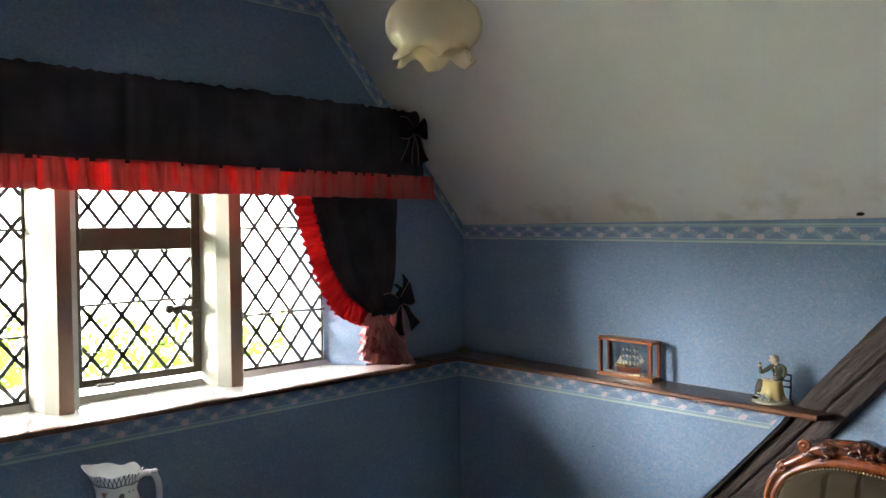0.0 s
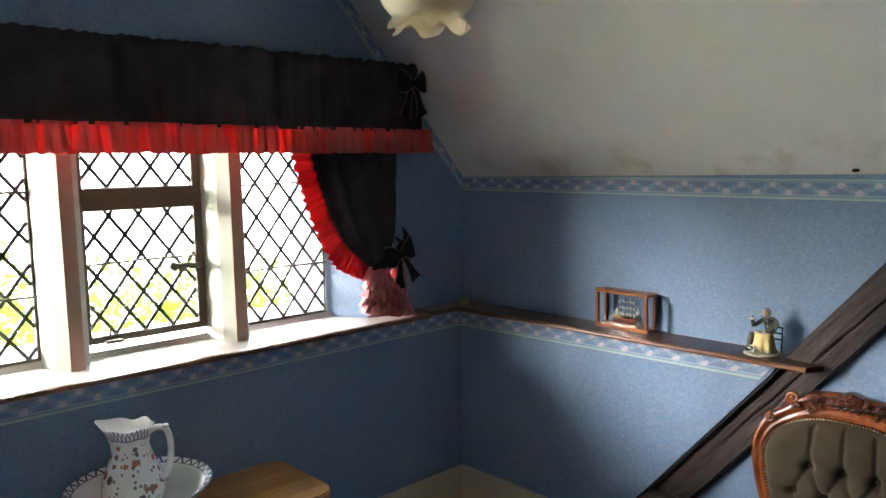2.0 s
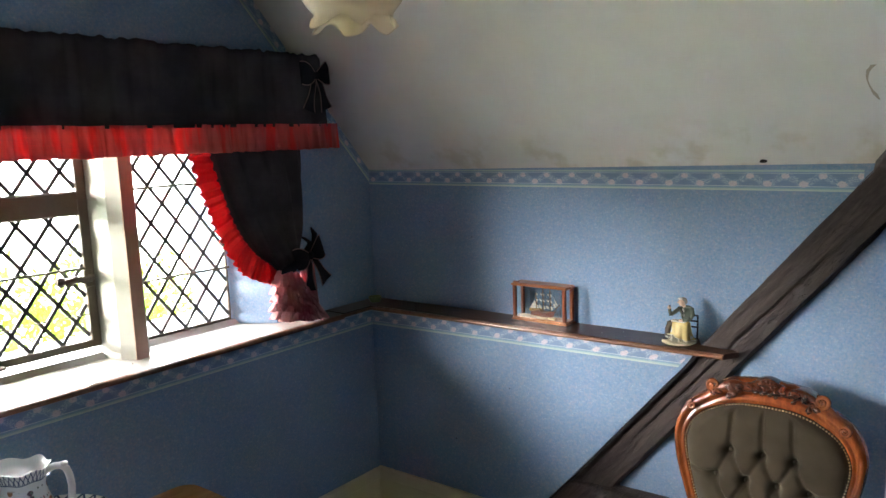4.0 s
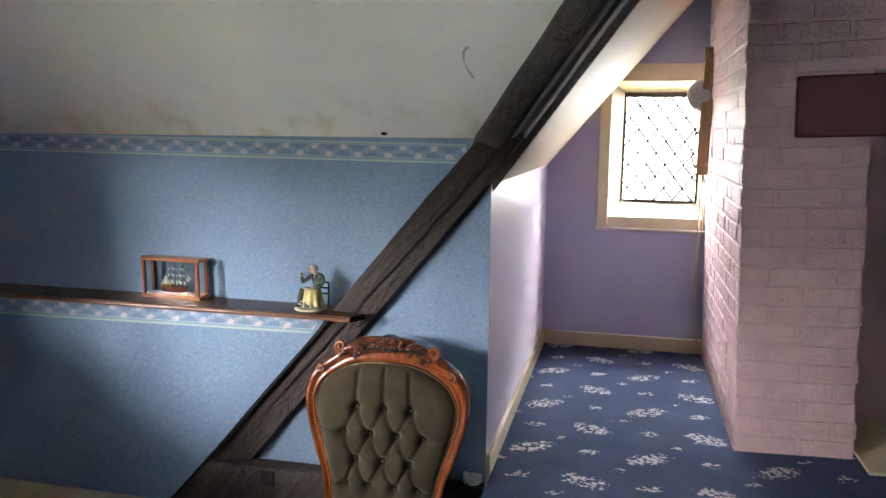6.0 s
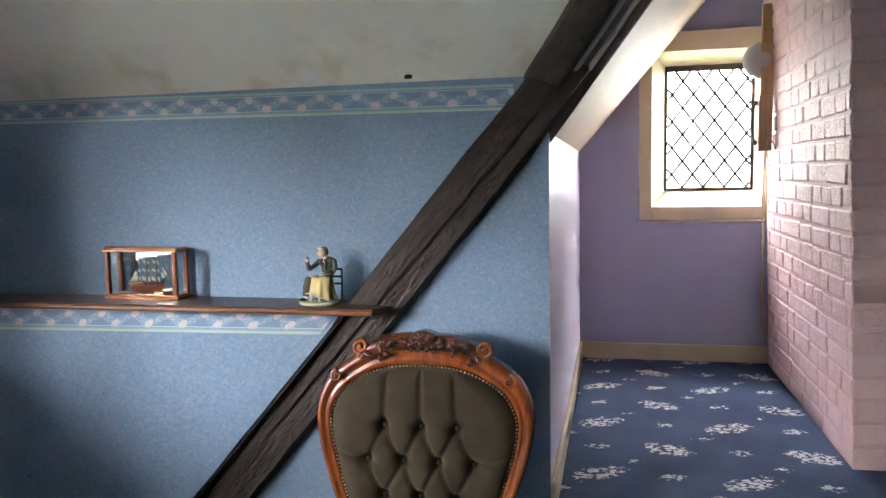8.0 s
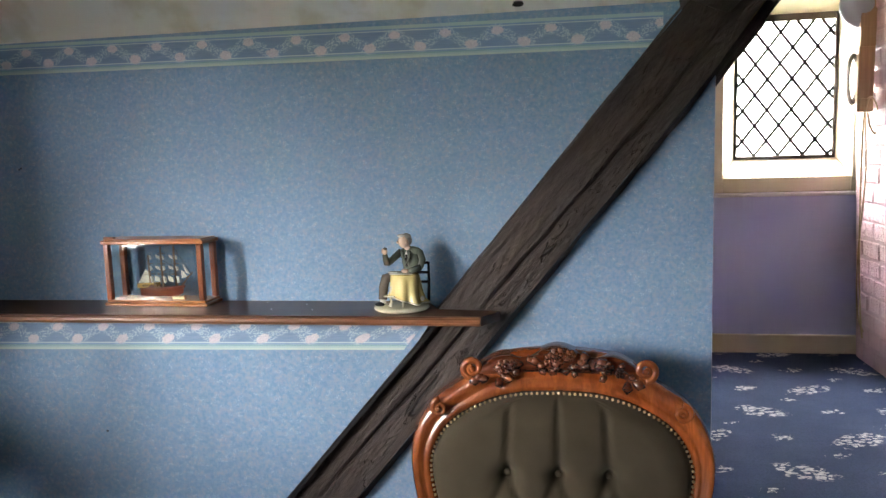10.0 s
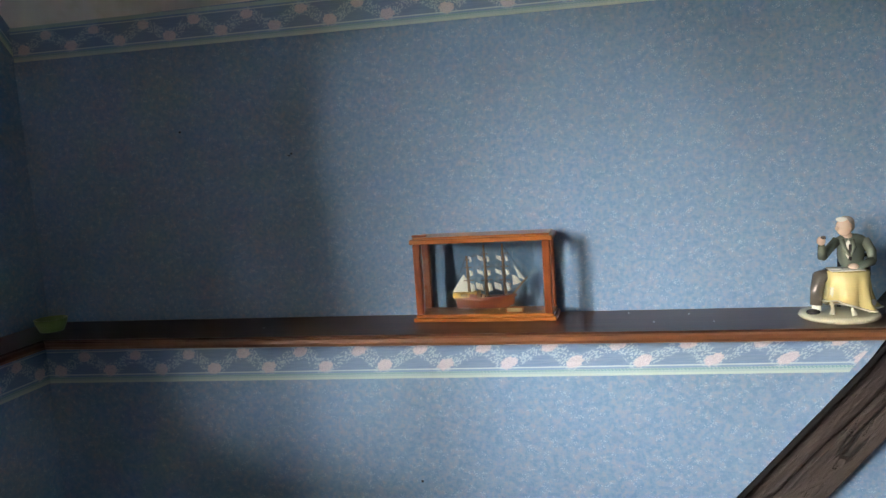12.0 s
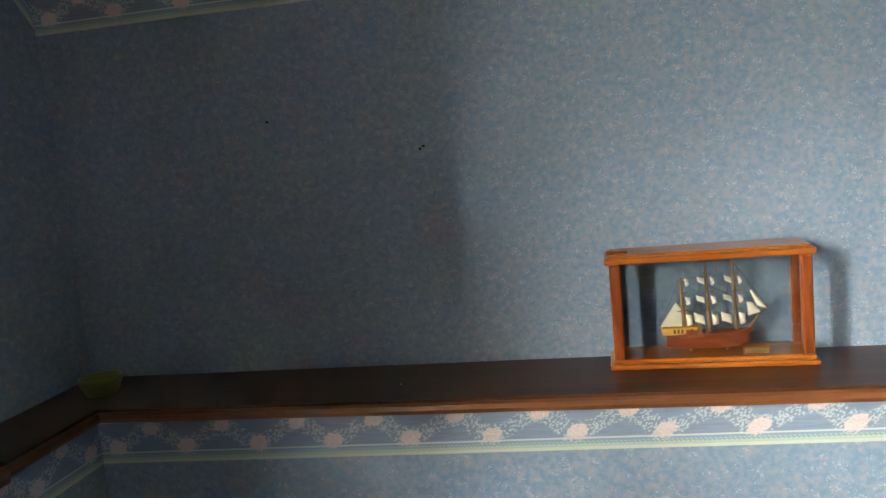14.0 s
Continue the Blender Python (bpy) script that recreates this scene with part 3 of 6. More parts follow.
# alcove
bm = bmesh.new()
box(bm, NICHE_X - 0.12, NICHE_X, 2.713, NICHE_Y + 0.15, 0.45, 1.474)
structure("wall_alcove_side", bm, NICHE_PALE, "pale lilac painted side wall of the alcove")
NW = (0.225, 0.600, 1.290, 1.842)             # glazed opening of the alcove window: x0, x1, z0, z1
bm = bmesh.new()
box(bm, NICHE_X - 0.1, 0.152, NICHE_Y, NICHE_Y + 0.16, 0.4, 2.6)
box(bm, 0.642, 2.5, NICHE_Y, NICHE_Y + 0.16, 0.4, 2.6)
box(bm, 0.152, 0.642, NICHE_Y, NICHE_Y + 0.16, 0.4, 1.210)
box(bm, 0.152, 0.642, NICHE_Y, NICHE_Y + 0.16, 1.904, 2.6)
structure("wall_alcove", bm, LILAC, "lilac painted end wall of the alcove")
# walls that close the room behind the camera
bm = bmesh.new()
box(bm, 2.4, 2.6, -2.6, 4.6, 0.0, 2.6)
structure("wall_east", bm, PLAIN, "plain painted wall")
bm = bmesh.new()
box(bm, -2.6, 2.6, -2.6, -2.4, 0.0, 2.6)
structure("wall_south", bm, PLAIN, "plain pale painted wall")

# skirtings
bm = bmesh.new()
box(bm, LOW_X, -1.375, LOW_Y - 0.014, LOW_Y, 0.0, 0.285, 0.002)
box(bm, LOW_X, -1.36, LOW_Y - 0.022, LOW_Y, 0.287, 0.337, 0.005)
structure("baseboard_north", bm, CREAM, "deep cream painted skirting board")
bm = bmesh.new()
box(bm, LOW_X, LOW_X + 0.014, -2.4, LOW_Y - 0.023, 0.0, 0.285, 0.002)
box(bm, LOW_X, LOW_X + 0.022, -2.4, LOW_Y - 0.023, 0.287, 0.337, 0.005)
structure("baseboard_west", bm, CREAM, "deep cream painted skirting board")
bm = bmesh.new()
box(bm, NICHE_X, 0.72, NICHE_Y - 0.014, NICHE_Y, DECK_Z, DECK_Z + 0.074, 0.003)
structure("baseboard_alcove", bm, CREAM, "low cream skirting board")
bm = bmesh.new()
box(bm, NICHE_X, NICHE_X + 0.014, 2.716, NICHE_Y - 0.015, DECK_Z, DECK_Z + 0.074, 0.003)
structure("baseboard_alcove_side", bm, CREAM, "low cream skirting board")


def border(name, a, b, up, lift, label, slant=0.0):
    """A strip of border paper from a to b, up gives its width, lift its thickness off the wall, slant the shift of its far end at the top."""
    a, b, up = Vector(a), Vector(b), Vector(up)
    n = max(2, int((b - a).length / 0.06))
    rows, uv = [], []
    for j in range(3):
        rows.append([a + (b - a) * (1 + slant * j / 2) * i / n + up * j / 2 + Vector(lift) * (1 + 0.3 * wave(i * 0.7, j)) for i in range(n + 1)])
        uv.append([((b - a).length * i / n, j / 2) for i in range(n + 1)])
    bm = bmesh.new()
    sheet(bm, rows, Vector(lift) * -0.8, 0, uv)
    return structure(name, bm, BORDER, label)


LABEL = "blue floral wallpaper border with pink roses"
border("trim_border_low_north", (LOW_X + 0.003, LOW_Y, 0.967), (-0.720, LOW_Y, 0.983), (0, 0, 0.068), (0, -0.003, 0), LABEL, 0.052 / 1.25)
border("trim_border_low_west", (LOW_X, -2.4, 0.966), (LOW_X, LOW_Y - 0.003, 0.967), (0, 0, 0.071), (0.003, 0, 0), LABEL)
border("trim_border_top_north", (UP_X + 0.003, UP_Y, 1.552), (-0.235, UP_Y, 1.533), (0, 0, 0.062), (0, -0.003, 0), LABEL)
g0, g1 = Vector((UP_X, UP_Y, EAVES_Z - 0.062)), Vector((UP_X, RIDGE_Y - 0.03, FLAT_Z - 0.045))
rise = Vector((0, 0.062 * math.sin(math.atan(PITCH)), 0.062 * math.cos(math.atan(PITCH))))
border("trim_border_gable", g0 + Vector((0, 0.01, 0.0)), g1, rise, (0.003, 0, 0), LABEL)
border("trim_border_gable_flat", (UP_X, -2.4, FLAT_Z - 0.062), (UP_X, RIDGE_Y - 0.02, FLAT_Z - 0.062), (0, 0, 0.062), (0.003, 0, 0), LABEL)

# ---- oak frame ----
def timber(name, rows, label):
    """A hewn beam: cross-sections of four corners joined, with waney edges."""
    bm = bmesh.new()
    rings = []
    for i, r in enumerate(rows):
        k = len(r)
        ring = []
        for j, p in enumerate(r):
            p = Vector(p)
            w = Vector((wave(i * 0.31, j * 3.1), wave(i * 0.27 + 9, j * 2.3) * 0.5, wave(i * 0.35 + 4, j * 1.7))) * 0.0035
            ring.append(bm.verts.new(p + w))
        rings.append(ring)
    for a, b in zip(rings, rings[1:]):
        for j in range(len(a)):
            bm.faces.new((a[j], a[(j + 1) % len(a)], b[(j + 1) % len(a)], b[j]))
    bm.faces.new(rings[0])
    bm.faces.new(rings[-1][::-1])
    return structure(name, bm, BEAM, label, True)


def hewn(bm, ends, i0, i1, lift, crack=None):
    """One uneven face of a timber: ends(q) gives its two edges at q from 0 to 1, lift the way it stands proud."""
    rows = []
    for i in range(141):
        q = i / 140
        a, b = (Vector(p) for p in ends(q))
        row = []
        for k in range(i0, i1 + 1):
            v = (k - i0) / (i1 - i0)
            edge = min(1.0, 6 * v, 6 * (1 - v))
            d = 0.0030 * wave(q * 9, v * 3.5, 1.0) + 0.0016 * wave(q * 34, v * 14, 2.0) + 0.0009 * wave(q * 60, v * 30, 5.0)
            d -= 0.005 * max(0.0, wave(q * 16, v * 5, 3.3) - 0.22)
            if crack:
                off = v - (crack[0] + crack[1] * q + 0.035 * wave(q * 14, 0.2) + 0.02 * wave(q * 45, 4.2))
                d -= 0.013 * math.exp(-(off / 0.020) ** 2) * max(0.0, min(1.0, (q - crack[2]) * 12, (crack[3] - q) * 12))
            jag = Vector((0.0022 * wave(q * 21, 0.7 if v < 0.5 else 8.1), 0, 0)) if v in (0.0, 1.0) else Vector()
            row.append(a.lerp(b, v) + Vector(lift) * d * edge + jag)
        rows.append(row)
    sheet(bm, rows)
    return rows


def strut_edge(dx, y, dz=0.0):
    def at(q):
        z = 0.492 + (1.628 - 0.492) * q
        top = max(0.0, (q - 0.82) / 0.18)
        return (strut_x(z) + dx * (1 - 0.10 * top), min(UP_Y - 0.003, y + 0.042 * top), z + dz)
    return at


SECTION = [strut_edge(-0.004, UP_Y - 0.003), strut_edge(0.002, 2.669), strut_edge(0.150, 2.682), strut_edge(0.174, UP_Y - 0.004, -0.01)]
bm = bmesh.new()
hewn(bm, lambda q: (SECTION[0](q), SECTION[1](q)), 0, 6, (-1, 0, 0.8))
hewn(bm, lambda q: (SECTION[1](q), SECTION[2](q)), 0, 34, (0, -1, 0), (0.42, 0.30, 0.14, 0.93))
hewn(bm, lambda q: (SECTION[2](q), SECTION[3](q)), 0, 12, (0.8, -0.6, -0.5))
for q in (0.0, 1.0):
    bm.faces.new([bm.verts.new(e(q)) for e in SECTION])
structure("trim_strut", bm, BEAM, "dark old oak strut leaning against the wall", True)
rows = []
for i in range(25):
    s = i / 24
    p = Vector((-0.208, 2.744, 1.612)).lerp(Vector((VALLEY_X1 - 0.20, RIDGE_Y, FLAT_Z)), s)
    q = p + Vector((0.106, 0.004, -0.006))
    down = Vector((0, -PITCH * 0.6, -1)).normalized() * 0.05 - Vector((0, 0.02, 0.0))
    rows.append([p + Vector((0, 0.02, 0.03)), p + down * 0.45, p + down * 0.5 + Vector((0.004, 0, 0)), p + down * 0.75 + Vector((0.076, 0, 0)), p + down * 0.72 + Vector((0.080, 0, 0)), q + down * 0.1, q + Vector((0.0, 0.02, 0.04))])
timber("trim_valley_beam", rows, "dark old oak valley beam under the slope")
rows = []
for i in range(30):
    x = -1.60 + (NICHE_X - 0.004 + 1.60) * i / 29
    top = 0.500 + 0.012 * (x + 1.1)
    rows.append([(x, LOW_Y + 0.012, 0.18), (x, LOW_Y + 0.005, top - 0.012), (x, LOW_Y + 0.014, top), (x, 2.742, top + 0.002), (x, 2.742, 0.18)])
beam = timber("trim_tie_beam", rows, "dark old oak tie beam at floor level with an empty mortise")
# no hollow is cut: thin black blocks paint the shade inside the mortise
bm = bmesh.new()
box(bm, -0.915, -0.865, LOW_Y + 0.001, LOW_Y + 0.006, 0.435, 0.488, 0.001)
box(bm, -0.985, -0.975, LOW_Y + 0.001, LOW_Y + 0.006, 0.462, 0.478, 0.001)
part("mortise", bm, SHADE_BLACK, beam, "black patches painted for the shade in an empty mortise")
# painted laths and a dark fillet between valley beam and alcove ceiling
def lath(o0, o1, proud, mat, label):
    """A thin strip beside the valley beam, from o0 to o1 across, proud of the slope and slightly wavy."""
    rows = []
    away = Vector((0, -PITCH, -1)).normalized()
    for i in range(25):
        q = i / 24
        p = Vector((-0.208, 2.748, 1.612)).lerp(Vector((VALLEY_X1 - 0.20, RIDGE_Y, FLAT_Z)), q)
        sq = 0.92 + 0.08 * q
        rows.append([p + Vector((o * sq + 0.002 * wave(q * 6, o0 * 90), 0, 0)) + away * d for o, d in ((o0, -0.01), (o0, proud * 0.7), (o0 * 0.75 + o1 * 0.25, proud), (o0 * 0.25 + o1 * 0.75, proud), (o1, proud * 0.7), (o1, -0.01))])
    bm = bmesh.new()
    sheet(bm, rows)
    structure("trim_lath", bm, mat, label, True)


DUSKY = mat_paint("dusky_lilac_paint", (0.17, 0.135, 0.165), 0.6, (0.10, 0.08, 0.09), 0.35, 0.3)
LATH_PAINT = mat_paint("worn_pinkish_paint", (0.44, 0.36, 0.34), 0.5, (0.24, 0.18, 0.16), 0.4, 0.3)
lath(0.107, 0.128, 0.020, LATH_PAINT, "thin pinkish painted lath beside the valley beam")
lath(0.129, 0.147, 0.008, DUSKY, "dusky lilac painted strip beside the valley beam")
lath(0.148, 0.162, 0.017, LATH_PAINT, "thin pale painted lath beside the valley beam")
lath(0.163, 0.190, 0.022, BEAM, "dark oak fillet along the alcove ceiling")

# ---- shelf and sill ----
shelf = thing("wall_shelf", -1.3, 2.67, SHELF_Z, "dark varnished wooden ledge shelf with a worn orange edge", "shelf")
bm = bmesh.new()
prism(bm, [(UP_X + 1.3, UP_Y - 2.67 - 0.002), (UP_X + 1.3, 2.45 - 2.67), (NOSE_X - 0.006 + 1.3, 2.45 - 2.67), (NOSE_X - 0.006 + 1.3, NOSE_Y + 0.006 - 2.67), (-0.565 + 1.3, NOSE_Y + 0.006 - 2.67), (-0.535 + 1.3, 2.652 - 2.67), (-0.655 + 1.3, 2.672 - 2.67), (-0.69 + 1.3, UP_Y - 2.67 - 0.002)], 2, -0.017, 0.0)
part("board", bm, SHELF_WOOD, shelf)
bm = bmesh.new()
tube(bm, [(NOSE_X + 1.3 - 0.003, NOSE_Y - 2.67 + 0.005, -0.010)] + [(NOSE_X + 1.3 + (-0.565 - NOSE_X) * i / 24, NOSE_Y - 2.67 + 0.004 + 0.001 * wave(i * 0.6), -0.010) for i in range(1, 25)], 0.0070, 8)
part("nosing", bm, SHELF_EDGE, shelf, "worn orange-brown rounded edge")
bm = bmesh.new()
tube(bm, [(NOSE_X + 1.3 - 0.004, NOSE_Y - 2.67 + 0.005 - i * 0.02, -0.010) for i in range(9)], 0.0070, 8)
part("nosing", bm, SHELF_EDGE, shelf, "worn orange-brown rounded edge")
sill = thing("window_sill", -2.1, 1.0, SHELF_Z, "white painted window sill, glossy and spotted with dead flies", "window sill")
bm = bmesh.new()
prism(bm, [(-0.40, -0.018), (NOSE_X + 2.1 - 0.008, -0.022), (NOSE_X + 2.1 - 0.002, -0.012), (NOSE_X + 2.1 - 0.006, -0.001), (-0.135, 0.003), (-0.15, 0.022), (-0.40, 0.03)], 1, -3.3, 2.44 - 1.0)
part("board", bm, SILL_PAINT, sill)
bm = bmesh.new()
tube(bm, [(NOSE_X + 2.1 - 0.004, -3.3, -0.012), (NOSE_X + 2.1 - 0.004, 1.44, -0.012)], 0.0108, 8)
part("nosing", bm, SHELF_EDGE, sill, "worn brown front edge of the sill")
rng = random.Random(4)
bm = bmesh.new()
for k in range(46):
    ball(bm, rng.uniform(-0.14, 0.06), rng.uniform(-0.3, 1.15), 0.0035, 0.003, 0.0022, 0.0018, 6)
tagged(part("fly_litter", bm, IRON), "dead flies scattered along the white window sill", "litter", "", "stuff").matrix_basis = pose(-2.1, 1.0, SHELF_Z)


# ---- leaded windows ----
def clip(poly, x0, x1, z0, z1):
    """A convex polygon cut to a rectangle."""
    for ax, lim, sg in ((0, x0, 1), (0, x1, -1), (1, z0, 1), (1, z1, -1)):
        out = []
        for p, q in zip(poly, poly[1:] + poly[:1]):
            a, b = (p[ax] - lim) * sg, (q[ax] - lim) * sg
            if a >= 0:
                out.append(p)
            if (a < 0) != (b < 0):
                s = a / (a - b)
                out.append((p[0] + (q[0] - p[0]) * s, p[1] + (q[1] - p[1]) * s))
        poly = out
        if not poly:
            break
    return poly


def leaded(parent, w, h, dx, dz, put, shift=0.0, came=0.0095):
    """Diamond panes and lead cames over 0..w, 0..h; put maps (u, v, depth) to the parent's space."""
    lead = bmesh.new()
    n = int(w / dx) + 2
    for i in range(-n, n + 2):
        for j in range(-1, int(h / dz) * 2 + 4):
            cx, cz = (i + (0.5 if j % 2 else 0.0)) * dx + shift, j * dz / 2
            full = [(cx - dx / 2, cz), (cx, cz - dz / 2), (cx + dx / 2, cz), (cx, cz + dz / 2)]
            poly = clip(full, 0, w, 0, h)
            if len(poly) > 2:
                area = abs(sum(p[0] * q[1] - q[0] * p[1] for p, q in zip(poly, poly[1:] + poly[:1]))) / 2
                if area > 2e-4:
                    bm = bmesh.new()
                    tilt = 0.0012 * wave(i * 1.7, j * 2.1)
                    lo = [bm.verts.new(put(p[0], p[1], -0.001 + tilt * (p[0] - cx) / dx * 2)) for p in poly]
                    hi = [bm.verts.new(put(p[0], p[1], 0.0015 + tilt * (p[0] - cx) / dx * 2)) for p in poly]
                    k = len(poly)
                    bm.faces.new(lo)
                    bm.faces.new(hi[::-1])
                    for q in range(k):
                        bm.faces.new((lo[q], hi[q], hi[(q + 1) % k], lo[(q + 1) % k]))
                    part("pane", bm, GLASS, parent).visible_shadow = False
    for sg in (1, -1):
        for i in range(-2 * n - 8, 2 * n + 16):
            a = ((i + 0.5) * dx + shift, 0.0)
            d = (dx * 0.5, dz * 0.5 * sg)
            lo_t, hi_t = -1e9, 1e9
            for ax, lim in ((0, w), (1, h)):
                t0, t1 = sorted(((0 - a[ax]) / d[ax], (lim - a[ax]) / d[ax]))
                lo_t, hi_t = max(lo_t, t0), min(hi_t, t1)
            if hi_t - lo_t > 0.15:
                pts = [(a[0] + d[0] * t, a[1] + d[1] * t) for t in (lo_t, hi_t)]
                nx, nz = -d[1], d[0]
                ln = math.hypot(nx, nz)
                nx, nz = nx / ln * came / 1.6, nz / ln * came / 1.6
                hull(lead, [put(p[0] + s * nx, p[1] + s * nz, e) for p in pts for s in (1, -1) for e in (-0.004, 0.004)])
    part("lead_lattice", lead, LEAD, parent, "dark lead cames in a diamond lattice")


MULL_Y = (-0.544, 0.004, 0.552, 1.100, 1.648)
GLASS_X = -2.262
win = tagged(new("window_1"), "long leaded casement window with painted mullions", "window", "", "structure")
win.matrix_basis = pose(GLASS_X, 0, SHELF_Z)
for y in MULL_Y:
    bm = bmesh.new()
    prism(bm, [(-0.05, y - 0.066), (0.020, y - 0.066), (0.096, y - 0.048), (0.139, y - 0.0225), (0.139, y - 0.0205), (0.100, y + 0.049), (0.022, y + 0.066), (-0.05, y + 0.066)], 2, -0.01, 0.965)
    mull = part("mullion", bm, MULLION, win, "grey-white painted mullion")
    bm = bmesh.new()
    prism(bm, [(0.1392, y - 0.0222), (0.1425, y - 0.021), (0.1425, y + 0.021), (0.1392, y + 0.0222)], 2, 0.0, 0.963)
    part("mullion_face", bm, BROWN_PAINT, mull, "brown painted front edge")
bm = bmesh.new()
box(bm, -0.05, 0.10, WIN_Y0 + 0.002, WIN_Y1 - 0.002, 0.925, 0.96, 0.004)
part("head", bm, WHITE, win, "white painted window head")
lights = ((WIN_Y0 + 0.004, -0.610), (-0.478, -0.062), (0.070, 0.486), (0.618, 1.034), (1.166, 1.582), (1.714, WIN_Y1 - 0.004))
for k, (a, b) in enumerate(lights):
    opens = k == 4
    bm = bmesh.new()
    t, d = (0.021, 0.016) if opens else (0.009, 0.008)
    z0, z1 = (0.045, 0.925) if opens else (0.022, 0.925)
    for s in ((a, a + t, z0, z1), (b - t * (1.5 if opens else 1), b, z0, z1), (a + t, b - t, z0, z0 + t * 1.2), (a + t, b - t, z1 - t, z1)):
        box(bm, -d, d, s[0], s[1], s[2], s[3], 0.003)
    if opens:
        box(bm, -d - 0.004, d + 0.006, a + t, b - t * 1.5, 0.476, 0.553, 0.006)
    light = part("casement_frame" if opens else "light_frame", bm, IRON, win, "brown painted iron frame")
    y0, y1 = a + t, b - t * (1.5 if opens else 1)
    spans = ((z0 + t * 1.2, 0.476), (0.553, z1 - t)) if opens else ((z0 + t * 1.2, z1 - t),)
    for q0, q1 in spans:
        leaded(light, y1 - y0, q1 - q0, 0.098, 0.130, lambda u, v, e, y0=y0, q0=q0: (e, y0 + u, q0 + v), 0.03)
    bars = (0.155, 0.305) if opens else (0.225, 0.545)
    for z in bars:
        bm = bmesh.new()
        tube(bm, [(0.012, y0 - 0.01, z), (0.013, (y0 + y1) / 2, z + 0.003), (0.012, y1 + 0.01, z)], 0.0045 if z != 0.155 else 0.0020, 6)
        part("saddle_bar", bm, IRON, light, "thin iron saddle bar")
    if opens:
        bm = bmesh.new()
        box(bm, 0.018, 0.026, b - 0.040, b - 0.006, 0.245, 0.30, 0.003)
        tube(bm, [(0.03, b - 0.02, 0.275), (0.045, b - 0.05, 0.272), (0.05, b - 0.085, 0.280), (0.045, b - 0.115, 0.272)], [0.012, 0.011, 0.012, 0.015], 8)
        ball(bm, 0.045, b - 0.126, 0.277, 0.016, 0.018, 0.017, 8)
        ball(bm, 0.048, b - 0.10, 0.262, 0.006, 0.012, 0.006, 8)
        part("latch", bm, IRON, light, "black cast iron casement latch")
        bm = bmesh.new()
        tube(bm, [(0.03, a + 0.075, 0.055), (0.035, a + 0.07, 0.075), (0.034, a + 0.075, 0.105), (0.036, a + 0.085, 0.115), (0.04, a + 0.092, 0.108)], 0.0035, 6)
        box(bm, 0.02, 0.045, a + 0.055, a + 0.11, 0.046, 0.056, 0.002)
        part("stay", bm, IRON, light, "small iron casement stay")

niche_win = tagged(new("window_2"), "small leaded window in a cream painted frame", "window", "", "structure")
niche_win.matrix_basis = pose(0, NICHE_Y, 0)
x0, x1, z0, z1 = NW
bm = bmesh.new()
for s in ((0.111, 0.166, 1.166, 1.975), (0.628, 0.70, 1.166, 1.975), (0.166, 0.628, 1.166, 1.224), (0.166, 0.628, 1.890, 1.975)):
    box(bm, s[0], s[1], -0.022, -0.001, s[2], s[3], 0.003)
part("casing", bm, CREAM, niche_win, "flat cream painted casing")
bm = bmesh.new()
box(bm, 0.105, 0.70, -0.034, -0.001, 1.150, 1.164, 0.004)
part("sill", bm, WHITE, niche_win, "thin white sill strip")
bm = bmesh.new()
for face in ([(0.166, 1.224), (x0, z0), (x0, z1), (0.166, 1.890)], [(0.628, 1.224), (x1, z0), (x1, z1), (0.628, 1.890)]):
    (a, b), (c, d), (e, f), (g, h) = face
    slab(bm, [(a, -0.014, b), (c, 0.085, d), (e, 0.085, f), (g, -0.014, h)], (0.012 if a > 0.4 else -0.012, 0.008, 0))
slab(bm, [(0.166, -0.014, 1.224), (x0, 0.085, z0), (x1, 0.085, z0), (0.628, -0.014, 1.224)], (0, 0.008, -0.012))
slab(bm, [(0.166, -0.014, 1.890), (x0, 0.085, z1), (x1, 0.085, z1), (0.628, -0.014, 1.890)], (0, 0.008, 0.012))
for a in ((0.153, x0, 1.211, 1.903), (x1, 0.641, 1.211, 1.903), (x0, x1, 1.211, z0), (x0, x1, z1, 1.903)):
    box(bm, a[0], a[1], 0.096, 0.120, a[2], a[3])
part("reveal", bm, CREAM, niche_win, "cream painted splayed reveal")
bm = bmesh.new()
for s in ((x0, x0 + 0.012, z0, z1), (x1 - 0.012, x1, z0, z1), (x0 + 0.012, x1 - 0.012, z0, z0 + 0.014), (x0 + 0.012, x1 - 0.012, z1 - 0.026, z1)):
    box(bm, s[0], s[1], 0.082, 0.10, s[2], s[3], 0.002)
nf = part("light_frame", bm, IRON, niche_win, "rusty iron frame")
leaded(nf, x1 - x0 - 0.024, z1 - z0 - 0.04, 0.090, 0.118, lambda u, v, e: (x0 + 0.012 + u, 0.091 + e, z0 + 0.014 + v), 0.02, 0.0095)
for z in (1.43, 1.63):
    bm = bmesh.new()
    tube(bm, [(x0, 0.08, z), (x1, 0.08, z + 0.002)], 0.0018, 6)
    part("saddle_bar", bm, IRON, nf, "thin iron saddle bar")

